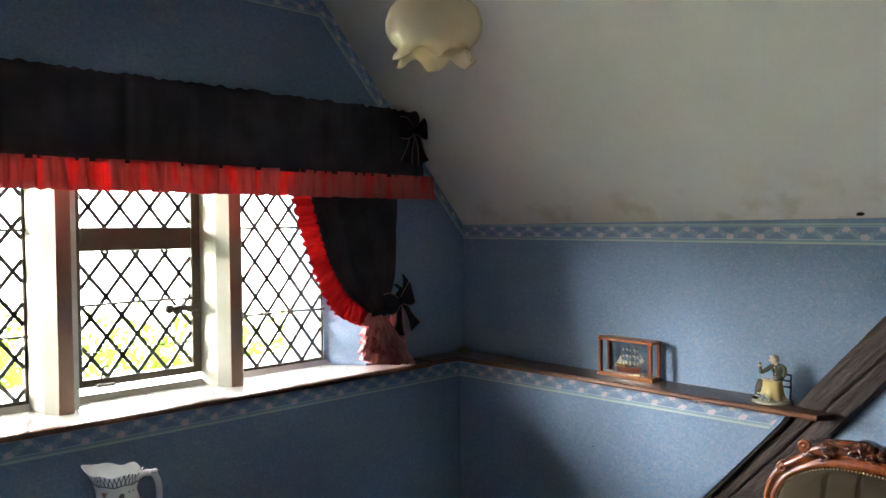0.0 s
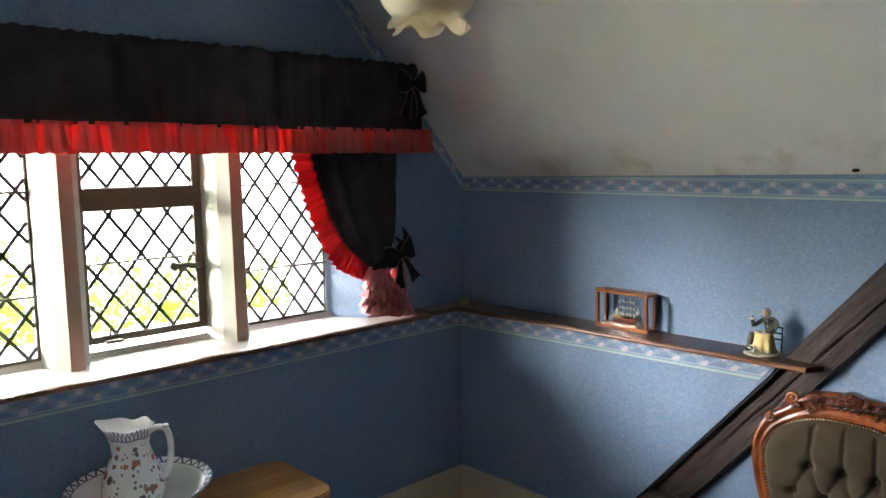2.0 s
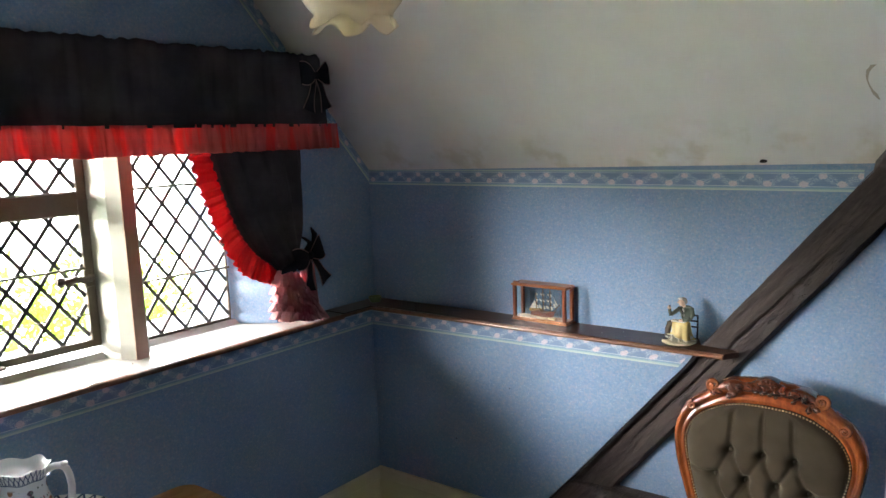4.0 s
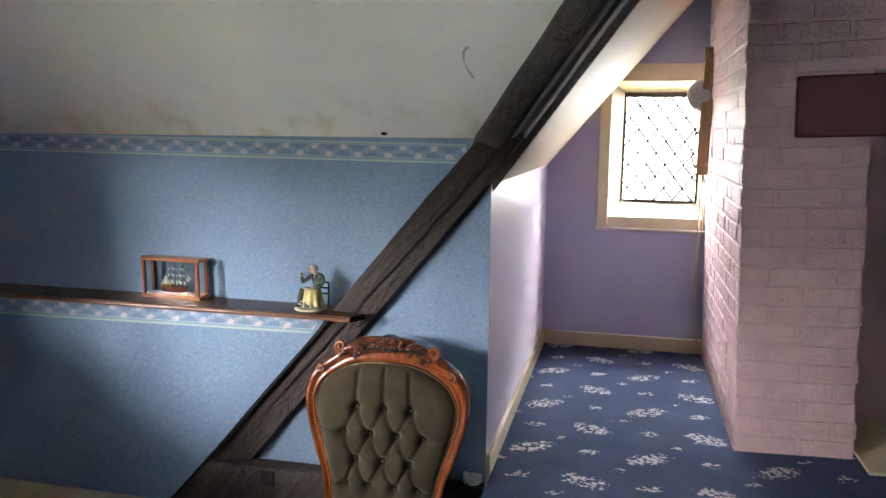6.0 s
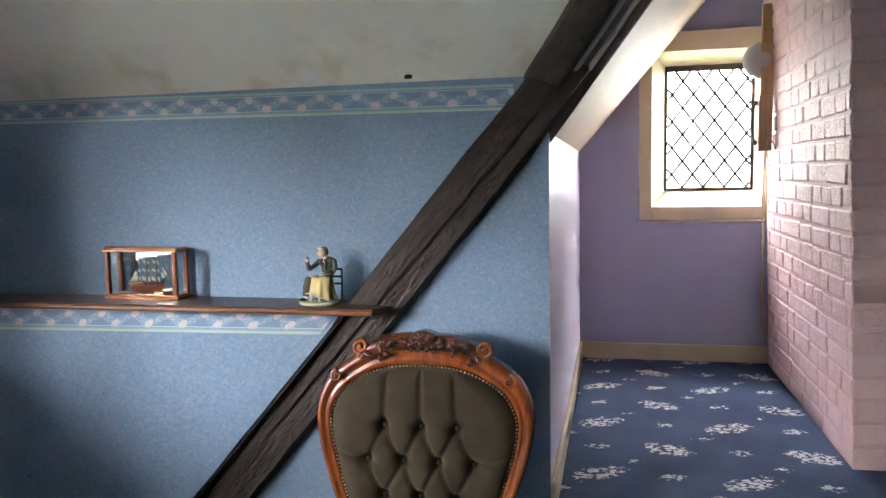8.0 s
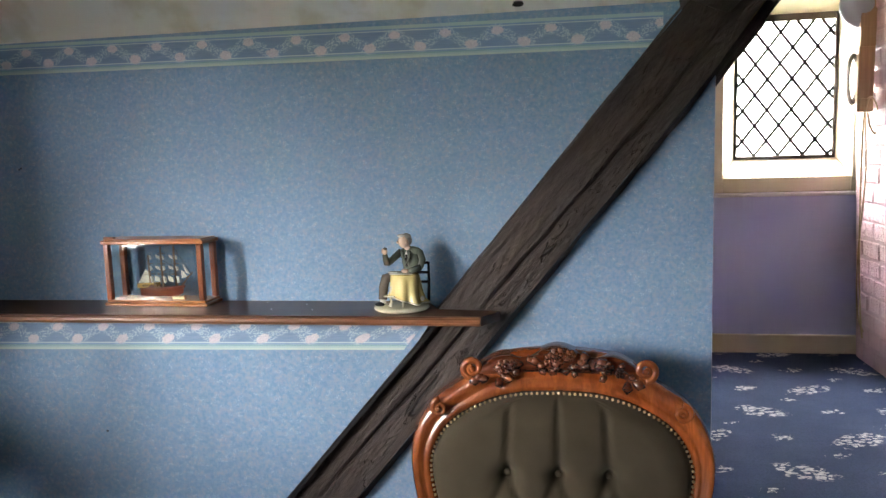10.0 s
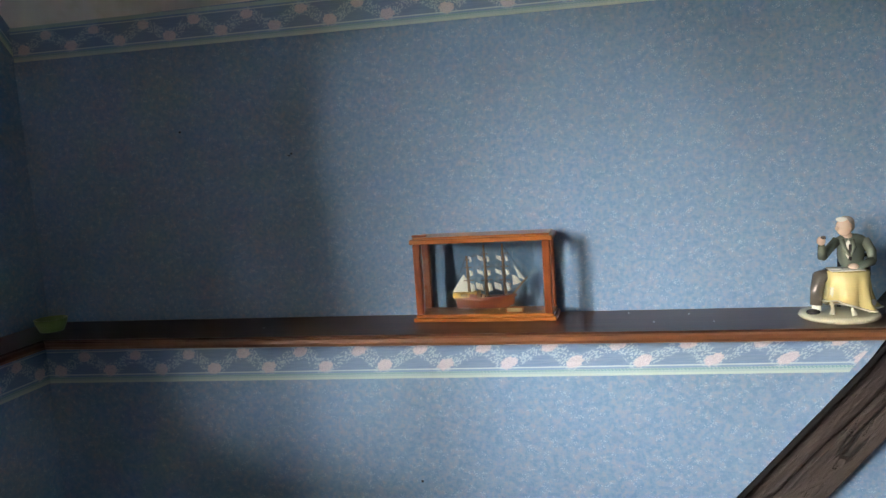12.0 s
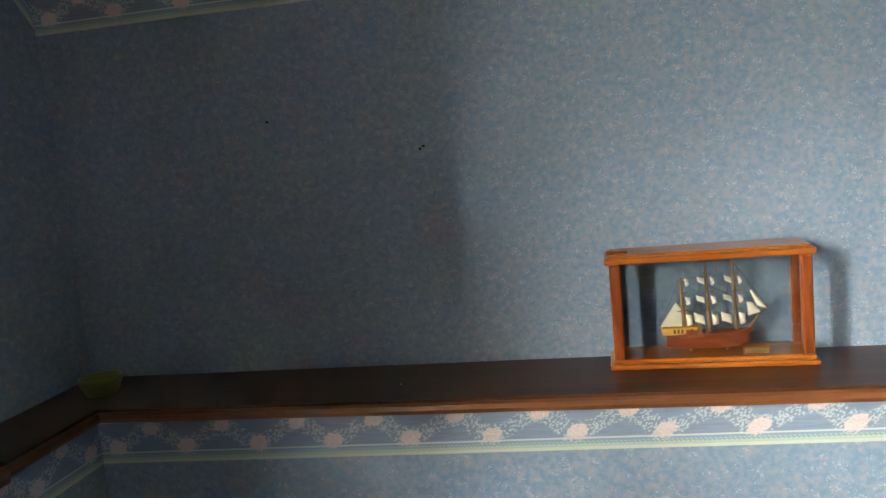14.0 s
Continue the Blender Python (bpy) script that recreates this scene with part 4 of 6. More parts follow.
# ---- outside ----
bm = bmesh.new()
# unseen low strip southward added to brighten the ceiling, notched for the sun
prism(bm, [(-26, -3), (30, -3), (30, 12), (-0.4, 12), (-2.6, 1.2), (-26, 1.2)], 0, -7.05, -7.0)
tagged(part("backdrop", bm, mat_glow("bright_haze_west", GLOW_WEST, (0.90, 1.0, 0.72), (0.96, 1.0, 1.0), -0.5, 2.2, 3.0)), "glowing panel added as hazy sky outside the long window, lights the room", "backdrop", "", "structure")
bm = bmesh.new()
# glowing panel, its unseen upper part boosted to light the alcove floor
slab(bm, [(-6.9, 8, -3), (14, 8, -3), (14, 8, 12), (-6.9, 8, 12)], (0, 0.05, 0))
tagged(part("backdrop", bm, mat_glow("bright_haze_north", GLOW_NORTH, (1.0, 0.97, 0.85), (1.0, 0.98, 0.92), 0.0, 1.5, 6.0)), "glowing panel added as hazy sky outside the alcove window, lights the alcove", "backdrop", "", "structure")
bm = bmesh.new()
box(bm, -60, 60, -60, 60, -3.2, -3.0)
GRASS = mat_paint("grass", (0.08, 0.14, 0.03), 0.9, (0.05, 0.08, 0.02), 0.5, 0.5, 20)
structure("ground", bm, GRASS, "grass outside the house, far below the windows")


# ---- curtains ----
def smooth(pts, n):
    """Points along a rounded curve through pts (any dimension), n per span."""
    out = []
    p = [np.array(q, float) for q in pts]
    p = [2 * p[0] - p[1]] + p + [2 * p[-1] - p[-2]]
    for i in range(1, len(p) - 2):
        for k in range(n):
            t = k / n
            out.append(tuple(0.5 * (2 * p[i] + (p[i + 1] - p[i - 1]) * t + (2 * p[i - 1] - 5 * p[i] + 4 * p[i + 1] - p[i + 2]) * t * t + (3 * p[i] - p[i - 1] - 3 * p[i + 1] + p[i + 2]) * t ** 3)))
    out.append(tuple(p[-2]))
    return out


def bow(parent, x, y, z, s, tilt):
    """A ribbon bow with two loops and two tails, piped at the edges."""
    bm = bmesh.new()
    edge = bmesh.new()
    ct, st = math.cos(tilt), math.sin(tilt)

    def at(a, b, d):
        return (x + d, y + (a * ct - b * st) * s, z + (a * st + b * ct) * s)

    for sg in (-1, 1):
        rows = []
        for i in range(9):
            q = i / 8
            half = 0.008 + 0.038 * math.sin(q * math.pi * 0.62)
            rows.append([at(sg * 0.075 * q, v * half + 0.012 * q, 0.010 + 0.016 * math.sin(q * math.pi) * (1 - 0.5 * v * v)) for v in (-1, -0.5, 0, 0.5, 1)])
        sheet(bm, rows, (-0.004, 0, 0))
        tube(edge, [r[0] for r in rows], 0.0022, 5)
        tube(edge, [r[-1] for r in rows], 0.0022, 5)
        rows = []
        for i in range(9):
            q = i / 8
            half = 0.006 + 0.022 * q
            rows.append([at(sg * (0.008 + 0.040 * q) + v * half, -0.135 * q + sg * v * 0.01 * q, 0.009 + 0.006 * math.sin(q * 5 + v)) for v in (-1, 0, 1)])
        sheet(bm, rows, (-0.003, 0, 0))
        tube(edge, [r[0] for r in rows], 0.002, 5)
        tube(edge, [r[-1] for r in rows], 0.002, 5)
    ball(bm, *at(0, 0, 0.014), 0.012 * s, 0.014 * s, 0.016 * s)
    b = part("bow", bm, BOW, parent, "dark ribbon bow")
    part("piping", edge, PIPING, b, "pale pink bow piping")


def frill(path, out, depth, pleats, thick, seed):
    """A gathered strip: path gives its seam, out the way it hangs from each seam point."""
    rows = [[] for _ in range(5)]
    n = len(path)
    for i, (p, o) in enumerate(zip(path, out)):
        ph = i / n * pleats * 2 * math.pi + 2.2 * wave(i * 0.06, seed)
        for j in range(5):
            q = j / 4
            sway = (math.sin(ph) + 0.5 * math.sin(ph * 2.3 + seed)) * depth * (0.35 + 0.65 * q)
            rows[j].append((p[0] + o[0] * q + sway, p[1] + o[1] * q + 0.004 * math.cos(ph) * q, p[2] + o[2] * q + 0.004 * wave(i * 0.3, seed + 5) * q))
    bm = bmesh.new()
    sheet(bm, rows, (thick, 0, 0))
    return bm


VX = -1.985
valance = thing("valance", VX, 1.2, 1.71, "dark navy gathered curtain valance with a red frill", "curtain")
V0, V1 = -1.35, 2.405
rows = []
N = 720
for j in range(13):
    q = j / 12
    z = 0.085 + (2.045 + 0.010 - 1.71 - 0.085) * q
    row = []
    for i in range(N + 1):
        y = V0 + (V1 - V0) * i / N
        g = math.sin(y * 46 + 2.5 * wave(y * 5, 1)) * 0.5 + wave(y * 38, q * 0.6) * 0.9
        amp = 0.010 - 0.003 * q + 0.004 * (q > 0.9)
        back = -0.11 * max(0.0, (y - (V1 - 0.03)) / 0.03) ** 1.5
        top = (0.008 * wave(y * 45, 7) + 0.003 * wave(y * 16, 3)) * max(0.0, (q - 0.8) / 0.2)
        row.append((g * amp + back + 0.006 * wave(y * 3), y - 1.2 + (0.02 * (1 - q) if y > 2.3 else 0), z + top))
    rows.append(row)
bm = bmesh.new()
sheet(bm, rows, (-0.004, 0, 0))
part("cloth", bm, NAVY, valance, "", True)
seam = [(0.004, V0 - 1.2 + (V1 + 0.045 - V0) * i / 880, 0.094 + 0.003 * wave(i * 0.05, 2)) for i in range(881)]
part("frill", frill(seam, [(0.004, 0, -0.092)] * 881, 0.011, 88, -0.0008, 3), FRILL, valance, "red gathered frill lit from behind, brighter backlit stretches painted in", True)
bm = bmesh.new()
tube(bm, [(-0.03, V0 - 1.25, 0.305), (-0.03, V1 - 1.22, 0.305)], 0.008, 8)
part("rail", bm, WHITE, valance, "curtain rail hidden behind the valance")
# unseen board added to keep window light from rising to the ceiling
bm = bmesh.new()
box(bm, -0.128, -0.016, V0 - 1.2, V1 - 1.225, 0.312, 0.326, 0.002)
part("light_stop_board", bm, WHITE, valance, "unseen white board added behind the valance to block stray daylight")
bow(valance, 0.012, 2.335 - 1.2, 0.268, 0.92, 0.05)

drape = thing("tied_curtain", -2.03, 2.2, SHELF_Z, "dark navy curtain tied back, with a red frilled edge", "curtain")
INNER = smooth([(1.885, 1.78), (1.894, 1.704), (1.936, 1.56), (1.98, 1.448), (2.045, 1.355), (2.116, 1.298), (2.145, 1.262)], 8)
RIGHT = smooth([(2.352, 1.78), (2.350, 1.70), (2.346, 1.58), (2.334, 1.47), (2.312, 1.38), (2.280, 1.32), (2.245, 1.262)], 8)
rows = []
for k, ((ya, za), (yb, zb)) in enumerate(zip(INNER, RIGHT)):
    q = k / (len(INNER) - 1)
    rows.append([(0.012 * math.sin(s / 40 * (34 - 6 * q) + 1.5 * wave(s * 0.2, 1)) * (1 - 0.35 * q) + 0.02 * math.sin(s / 40 * math.pi) + 0.004 * wave(s * 0.4, q * 6) - 0.074 * max(0.0, (s - 32) / 8) ** 1.5, ya + (yb - ya) * s / 40 - 2.2, za + (zb - za) * s / 40 - SHELF_Z) for s in range(41)])
bm = bmesh.new()
sheet(bm, rows, (-0.004, 0, 0))
part("cloth", bm, NAVY, drape, "", True)
OUTER = smooth([(1.805, 1.78), (1.817, 1.704), (1.862, 1.542), (1.915, 1.41), (1.99, 1.29), (2.105, 1.234), (2.135, 1.23)], 36)
INN = smooth([(1.889, 1.78), (1.898, 1.704), (1.940, 1.56), (1.984, 1.448), (2.049, 1.355), (2.120, 1.298), (2.147, 1.268)], 36)
seam = [(0.008, y - 2.2, z - SHELF_Z) for y, z in INN]
part("edge_frill", frill(seam, [(0.0, a[0] - b[0], a[1] - b[1]) for a, b in zip(OUTER, INN)], 0.009, 26, -0.0008, 8), RED, drape, "bright red frilled edge", True)
for k in range(5):
    w, top, low = 0.080 + 0.016 * k, 0.222 - 0.026 * k, 0.172 - 0.031 * k
    seam = [(0.022 + 0.014 * math.sin(i / 100 * math.pi) - 0.002 * k, -0.020 + 0.012 * k + (i / 100 - 0.5) * w * 1.1, top - 0.02 * (i / 100) + 0.012 * wave(i * 0.1, k)) for i in range(101)]
    outs = [(0.022 * math.sin(i / 100 * math.pi), (i / 100 - 0.5) * w * 0.9, low - top - 0.028 * (i / 100) + 0.012 * wave(i * 0.07, k + 3)) for i in range(101)]
    part("tail_frill", frill(seam, outs, 0.021, 8 + 2 * k, -0.001, 11 + 3 * k), PINK, drape, "crumpled pink-red frilled tail", True)
seam = [(0.0, 0.055 + i / 60 * 0.075, 0.22) for i in range(61)]
part("tail", frill(seam, [(0.0, 0.012, -0.165)] * 61, 0.008, 5, -0.002, 21), PINK, drape, "dusky shaded curtain tail", True)
bm = bmesh.new()
tube(bm, [(0.03, -0.06, 0.215), (0.042, 0.0, 0.232), (0.034, 0.06, 0.262), (0.01, 0.11, 0.30), (-0.06, 0.135, 0.315)], [0.010, 0.018, 0.016, 0.012, 0.008], 8, 0, 0.45)
part("tieback", bm, BOW, drape, "dark ribbon tieback")
bow(drape, 0.034, 2.272 - 2.2, 1.318 - SHELF_Z, 0.95, 0.3)
bm = bmesh.new()
tube(bm, [(0.012, 0.112, 0.36), (0.018, 0.124, 0.335), (0.016, 0.122, 0.30), (0.01, 0.112, 0.27)], [0.006, 0.020, 0.022, 0.010], 8, 0, 0.5)
part("tieback_loop", bm, BOW, drape, "dark ribbon loop", True)

# ---- hanging lamp ----
lamp = thing("ceiling_lamp", -0.905, 1.464, 0.003, "cream opal glass ceiling lamp shade with a ruffled rim", "lamp")


def ruffle(a, i):
    q = max(0.0, (i - 9) / 6)
    return 0.009 * q * math.sin(a * 6 + 0.4) + 0.003 * q * math.sin(a * 13), 0.0105 * q * math.cos(a * 6 + 0.9) + 0.003 * q * math.sin(a * 11)


bm = bmesh.new()
prof = [(0.032, 2.080), (0.040, 2.079), (0.052, 2.073), (0.074, 2.060), (0.093, 2.040), (0.1005, 2.016), (0.0995, 1.999), (0.092, 1.982), (0.0825, 1.971), (0.077, 1.964), (0.0765, 1.959), (0.0765, 1.954), (0.0775, 1.950), (0.079, 1.946), (0.081, 1.943), (0.083, 1.941)]
lathe(bm, prof + [(r - 0.004, z + 0.001) for r, z in prof[::-1]], 96, lambda a, i: ruffle(a, i if i < len(prof) else 2 * len(prof) - 1 - i))
part("shade", bm, OPAL, lamp, "", True)
bm = bmesh.new()
lathe(bm, [(0.0, 2.11), (0.034, 2.11), (0.036, 2.085), (0.05, 2.075), (0.048, 2.071), (0.0, 2.071)], 32)
part("gallery", bm, BRASS, lamp, "brass shade holder", True)
bm = bmesh.new()
tube(bm, [(0, 0, 2.10), (0, 0, 2.44)], 0.004, 8)
part("flex", bm, CORD, lamp)
bm = bmesh.new()
lathe(bm, [(0.0, 2.449), (0.045, 2.449), (0.042, 2.43), (0.012, 2.41), (0.0, 2.41)], 32)
part("ceiling_rose", bm, PLASTIC, lamp, "white ceiling rose", True)
bm = bmesh.new()
ball(bm, 0, 0, 2.015, 0.028, 0.028, 0.034, 16)
tube(bm, [(0, 0, 2.04), (0, 0, 2.072)], 0.013, 12)
part("bulb", bm, OPAL, lamp, "pearl light bulb, unlit", True)

# ---- washstand table, basin, jug ----
TABLE_Z = 0.627
table = thing("pine_table", -1.865, 1.295, 0.0, "small waxed pine washstand table with a moulded edge", "table")
bm = bmesh.new()
outline = []
for cx, cy, a0 in ((0.13, 0.37, 0), (-0.12, 0.37, 90), (-0.12, -0.43, 180), (0.13, -0.43, 270)):
    for k in range(5):
        a = radians(a0 + 22.5 * k)
        outline.append((cx + 0.055 * math.cos(a), cy + 0.055 * math.sin(a)))
prism(bm, outline, 2, TABLE_Z - 0.010, TABLE_Z)
prism(bm, [(x * 1.018, y * 1.006) for x, y in outline], 2, TABLE_Z - 0.026, TABLE_Z - 0.010)
part("tabletop", bm, PINE, table)
bm = bmesh.new()
for s in ((-0.16, 0.16, -0.44, -0.42), (-0.16, 0.16, 0.36, 0.38), (-0.16, -0.14, -0.42, 0.36), (0.14, 0.16, -0.42, 0.36)):
    box(bm, s[0], s[1], s[2], s[3], TABLE_Z - 0.13, TABLE_Z - 0.026, 0.003)
part("apron", bm, PINE, table)
for x in (-0.135, 0.135):
    for y in (-0.415, 0.355):
        bm = bmesh.new()
        lathe(bm, [(0.0, 0), (0.014, 0), (0.018, 0.1), (0.024, 0.22), (0.017, 0.26), (0.024, 0.30), (0.026, 0.46), (0.02, 0.505), (0.0, 0.505)], 14)
        part("leg", bm, PINE, table, "", True).matrix_basis = pose(x, y, 0)
basin = thing("wash_basin", -1.82, 1.150, TABLE_Z, "white china wash basin with a flower pattern and lattice rim", "basin")
bm = bmesh.new()
lathe(bm, [(0.0, 0.0), (0.075, 0.0), (0.085, 0.012), (0.115, 0.040), (0.150, 0.085), (0.172, 0.128), (0.196, 0.148), (0.199, 0.152), (0.194, 0.155), (0.168, 0.137), (0.145, 0.09), (0.108, 0.046), (0.07, 0.020), (0.0, 0.018)][::-1], 72, None, 0, 3.0)
part("bowl", bm, BASIN_CHINA, basin, "", True)
jug = thing("water_jug", -1.872, 1.152, TABLE_Z + 0.02, "tall white china water jug with orange and blue flowers", "jug")
JPROF = [(0.0, 0.0), (0.050, 0.0), (0.056, 0.012), (0.052, 0.022), (0.075, 0.055), (0.088, 0.095), (0.084, 0.135), (0.066, 0.180), (0.054, 0.215), (0.050, 0.240), (0.056, 0.268), (0.066, 0.290)]


def lip(a, i):
    q = max(0.0, (i - 8) / 3) if i < 12 else max(0.0, (15 - i) / 3)
    spout = max(0.0, math.cos(a - radians(225))) ** 6
    scallop = 0.004 * math.cos(a * 6)
    return q * (0.030 * spout + scallop * 0.6), q * (0.016 * spout + scallop)


bm = bmesh.new()
lathe(bm, JPROF + [(0.062, 0.290), (0.050, 0.268), (0.045, 0.24), (0.048, 0.20), (0.0, 0.15)], 72, lip, 0, 3.0)
part("body", bm, JUG_CHINA, jug, "", True)
bm = bmesh.new()
d = (math.cos(radians(45)), math.sin(radians(45)))
hp = [(0.050, 0.268), (0.075, 0.283), (0.100, 0.282), (0.112, 0.262), (0.116, 0.225), (0.110, 0.180), (0.098, 0.148), (0.082, 0.135)]
tube(bm, [(d[0] * r, d[1] * r, z) for r, z, *_ in smooth(hp, 4)], 0.0095, 10, 0, 0.7)
ball(bm, d[0] * 0.104, d[1] * 0.104, 0.289, 0.010, 0.010, 0.007, 8)
part("handle", bm, JUG_CHINA, jug, "curved white handle with dark pattern", True)

# ---- ship in its case ----
case = thing("display_case", -1.246, 2.7115, SHELF_Z + 0.0005, "small glass display case framed in orange hardwood", "display case", "", -2.0)
W, D, H = 0.117, 0.033, 0.139
bm = bmesh.new()
box(bm, -W, W, -D, D, 0.0, 0.0065, 0.0015)
box(bm, -W + 0.004, W - 0.004, -D + 0.003, D - 0.003, 0.0065, 0.012, 0.0015)
part("base", bm, CASE_WOOD, case)
bm = bmesh.new()
box(bm, -W + 0.001, W - 0.001, -D, D, H - 0.011, H - 0.003, 0.0015)
box(bm, -W + 0.006, W - 0.006, -D + 0.004, D - 0.004, H - 0.003, H, 0.001)
part("top", bm, CASE_WOOD, case)
for x in (-W + 0.012, W - 0.012):
    for y in (-D + 0.007, D - 0.007):
        bm = bmesh.new()
        box(bm, x - 0.0062, x + 0.0062, y - 0.0058, y + 0.0058, 0.012, H - 0.011, 0.0016)
        part("post", bm, CASE_POST, case)
for a, b, c, d in ((-W + 0.018, W - 0.018, -D + 0.005, -D + 0.007), (-W + 0.018, W - 0.018, D - 0.007, D - 0.005), (-W + 0.010, -W + 0.012, -D + 0.014, D - 0.014), (W - 0.012, W - 0.010, -D + 0.014, D - 0.014)):
    bm = bmesh.new()
    box(bm, a, b, c, d, 0.012, H - 0.0112)
    part("glass", bm, CASE_GLASS, case).visible_shadow = False
bm = bmesh.new()
box(bm, -W + 0.004, -W + 0.028, -D + 0.008, -D + 0.016, H + 0.0002, H + 0.004, 0.001)
part("catch", bm, CASE_POST, case, "small wooden catch block")

ship = thing("model_ship", -1.245, 2.7115, SHELF_Z + 0.0127, "miniature three-masted wooden sailing ship with cream sails", "model ship", "", -2.0)
ship.scale = (1.09, 1.0, 1.08)
HULL_TOP = mat_paint("ochre_band", (0.55, 0.33, 0.08), 0.4, (0.2, 0.1, 0.03), 0.4, 0.1)
HULL_LOW = mat_wood("red_hull", (0.14, 0.030, 0.012), (0.24, 0.06, 0.022), 0.35, 4.0, 0)
SAIL = mat_cloth("sail_cloth", (0.84, 0.83, 0.77), (0.76, 0.73, 0.65), 0.12)
SPAR = mat_wood("dark_spar", (0.10, 0.055, 0.025), (0.30, 0.18, 0.085), 0.4, 8.0, 2)
for nm, z0, z1, mat in (("hull", 0.004, 0.017, HULL_LOW), ("upper_hull", 0.0172, 0.0215, HULL_LOW)):
    bm = bmesh.new()
    rings = []
    for i in range(15):
        q = i / 14
        x = -0.046 + 0.088 * q
        half = 0.0095 * (1 - max(0.0, (q - 0.55) / 0.45) ** 2.2) * (0.72 + 0.28 * min(1, q * 4))
        sheer = 0.0035 * (2 * q - 1) ** 2 + (0.004 if nm == "upper_hull" and q < 0.42 else 0.0)
        lo = z0 + (0.006 * max(0.0, q - 0.85) / 0.15 if nm == "hull" else 0.0035 * (2 * q - 1) ** 2)
        rings.append([bm.verts.new((x + (0.004 * q if nm != "hull" else 0), s * half * (0.62 if nm == "hull" and zz == lo else 1.0), zz)) for s, zz in ((-1, z1 + sheer), (-1, lo), (1, lo), (1, z1 + sheer))])
    for a, b in zip(rings, rings[1:]):
        for j in range(4):
            bm.faces.new((a[j], a[(j + 1) % 4], b[(j + 1) % 4], b[j]))
    bm.faces.new(rings[0])
    bm.faces.new(rings[-1][::-1])
    part(nm, bm, mat, ship, "red-brown lower hull" if nm == "hull" else "red-brown upper hull")
bm = bmesh.new()
box(bm, -0.0505, -0.010, -0.0092, 0.0092, 0.0205, 0.0290, 0.0012)
gal = part("stern_gallery", bm, HULL_TOP, ship, "ochre stern with dark windows")
bm = bmesh.new()
for x in (-0.038, -0.034, -0.030, -0.020):
    box(bm, x, x + 0.0022, -0.0096, -0.0090, 0.0225, 0.0270)
part("stern_windows", bm, IRON, gal, "tiny dark windows")
for x in (-0.02, 0.018):
    bm = bmesh.new()
    tube(bm, [(x, 0, 0.0), (x, 0, 0.0055)], 0.0011, 6)
    part("stand_pin", bm, BRASS, ship)
bm = bmesh.new()
box(bm, -0.013, -0.008, -0.0105, -0.0095, 0.0205, 0.0305)
box(bm, -0.005, -0.001, -0.0105, -0.0095, 0.0205, 0.0265)
part("rail", bm, SPAR, ship)
masts = ((-0.026, 0.084), (0.001, 0.100), (0.029, 0.101))
for x, top in masts:
    bm = bmesh.new()
    tube(bm, [(x, 0, 0.018), (x - 0.001, 0, 0.055), (x - 0.002, 0, top)], [0.0026, 0.0022, 0.0015], 8)
    for z in (0.052, 0.078):
        if z < top - 0.004:
            box(bm, x - 0.0035, x + 0.0035, -0.003, 0.003, z, z + 0.0014)
    for z, w in ((0.046, 0.013), (0.066, 0.010), (0.086, 0.008)):
        if z < top - 0.004:
            tube(bm, [(x - w * 0.55, -w * 0.5, z + 0.001), (x + w * 0.55, w * 0.3, z)], 0.0007, 5)
    part("mast", bm, SPAR, ship, "dark wooden mast with spars")


def sail(pts, belly):
    """A bulging cloth patch over four corners."""
    a, b, c, d = [Vector(p) for p in pts]
    rows = []
    for i in range(6):
        u = i / 5
        rows.append([(a.lerp(b, v / 5)).lerp(d.lerp(c, v / 5), u) + Vector((0.25, -1, 0)) * belly * math.sin(u * math.pi) * math.sin(v / 5 * math.pi) for v in range(6)])
    bm = bmesh.new()
    sheet(bm, rows, (0.0, 0.0004, 0))
    return bm


for pts in ([(-0.0275, -0.001, 0.048), (-0.034, -0.001, 0.056), (-0.052, -0.002, 0.029), (-0.0255, -0.001, 0.027)],
            [(0.044, -0.001, 0.066), (0.0455, -0.001, 0.0665), (0.060, -0.002, 0.046), (0.050, -0.001, 0.049)],
            [(0.040, -0.001, 0.054), (0.046, -0.001, 0.052), (0.0535, -0.002, 0.042), (0.041, -0.001, 0.038)]):
    part("sail", sail(pts, 0.002), SAIL, ship, "cream triangular sail", True)
for x, top in masts:
    for z, h, w in ((0.030, 0.013, 0.0085), (0.054, 0.009, 0.007), (0.075, 0.009, 0.006)):
        if z + h < top + 0.004:
            part("sail", sail([(x + 0.002, -0.004, z + h), (x + w, -0.0035, z + h - 0.002), (x + w + 0.001, -0.003, z + 0.001), (x + 0.0035, -0.004, z - 0.001)], 0.0045), SAIL, ship, "", True)
            if x > -0.01:
                part("sail", sail([(x - w * 1.9, -0.003, z + h * 1.1), (x - w * 0.7, -0.002, z + h * 0.75), (x - w * 0.55, -0.002, z), (x - w * 1.8, -0.003, z + 0.004)], 0.001), SAIL, ship, "", True)
bm = bmesh.new()
tube(bm, [(0.040, 0, 0.024), (0.061, 0, 0.048)], [0.0016, 0.0009], 6)
for z in (0.044, 0.046):
    tube(bm, [(0.052, -0.004, z - 0.006), (0.0625, 0.003, z + 0.004)], 0.0007, 5)
part("bowsprit", bm, SPAR, ship)
bm = bmesh.new()
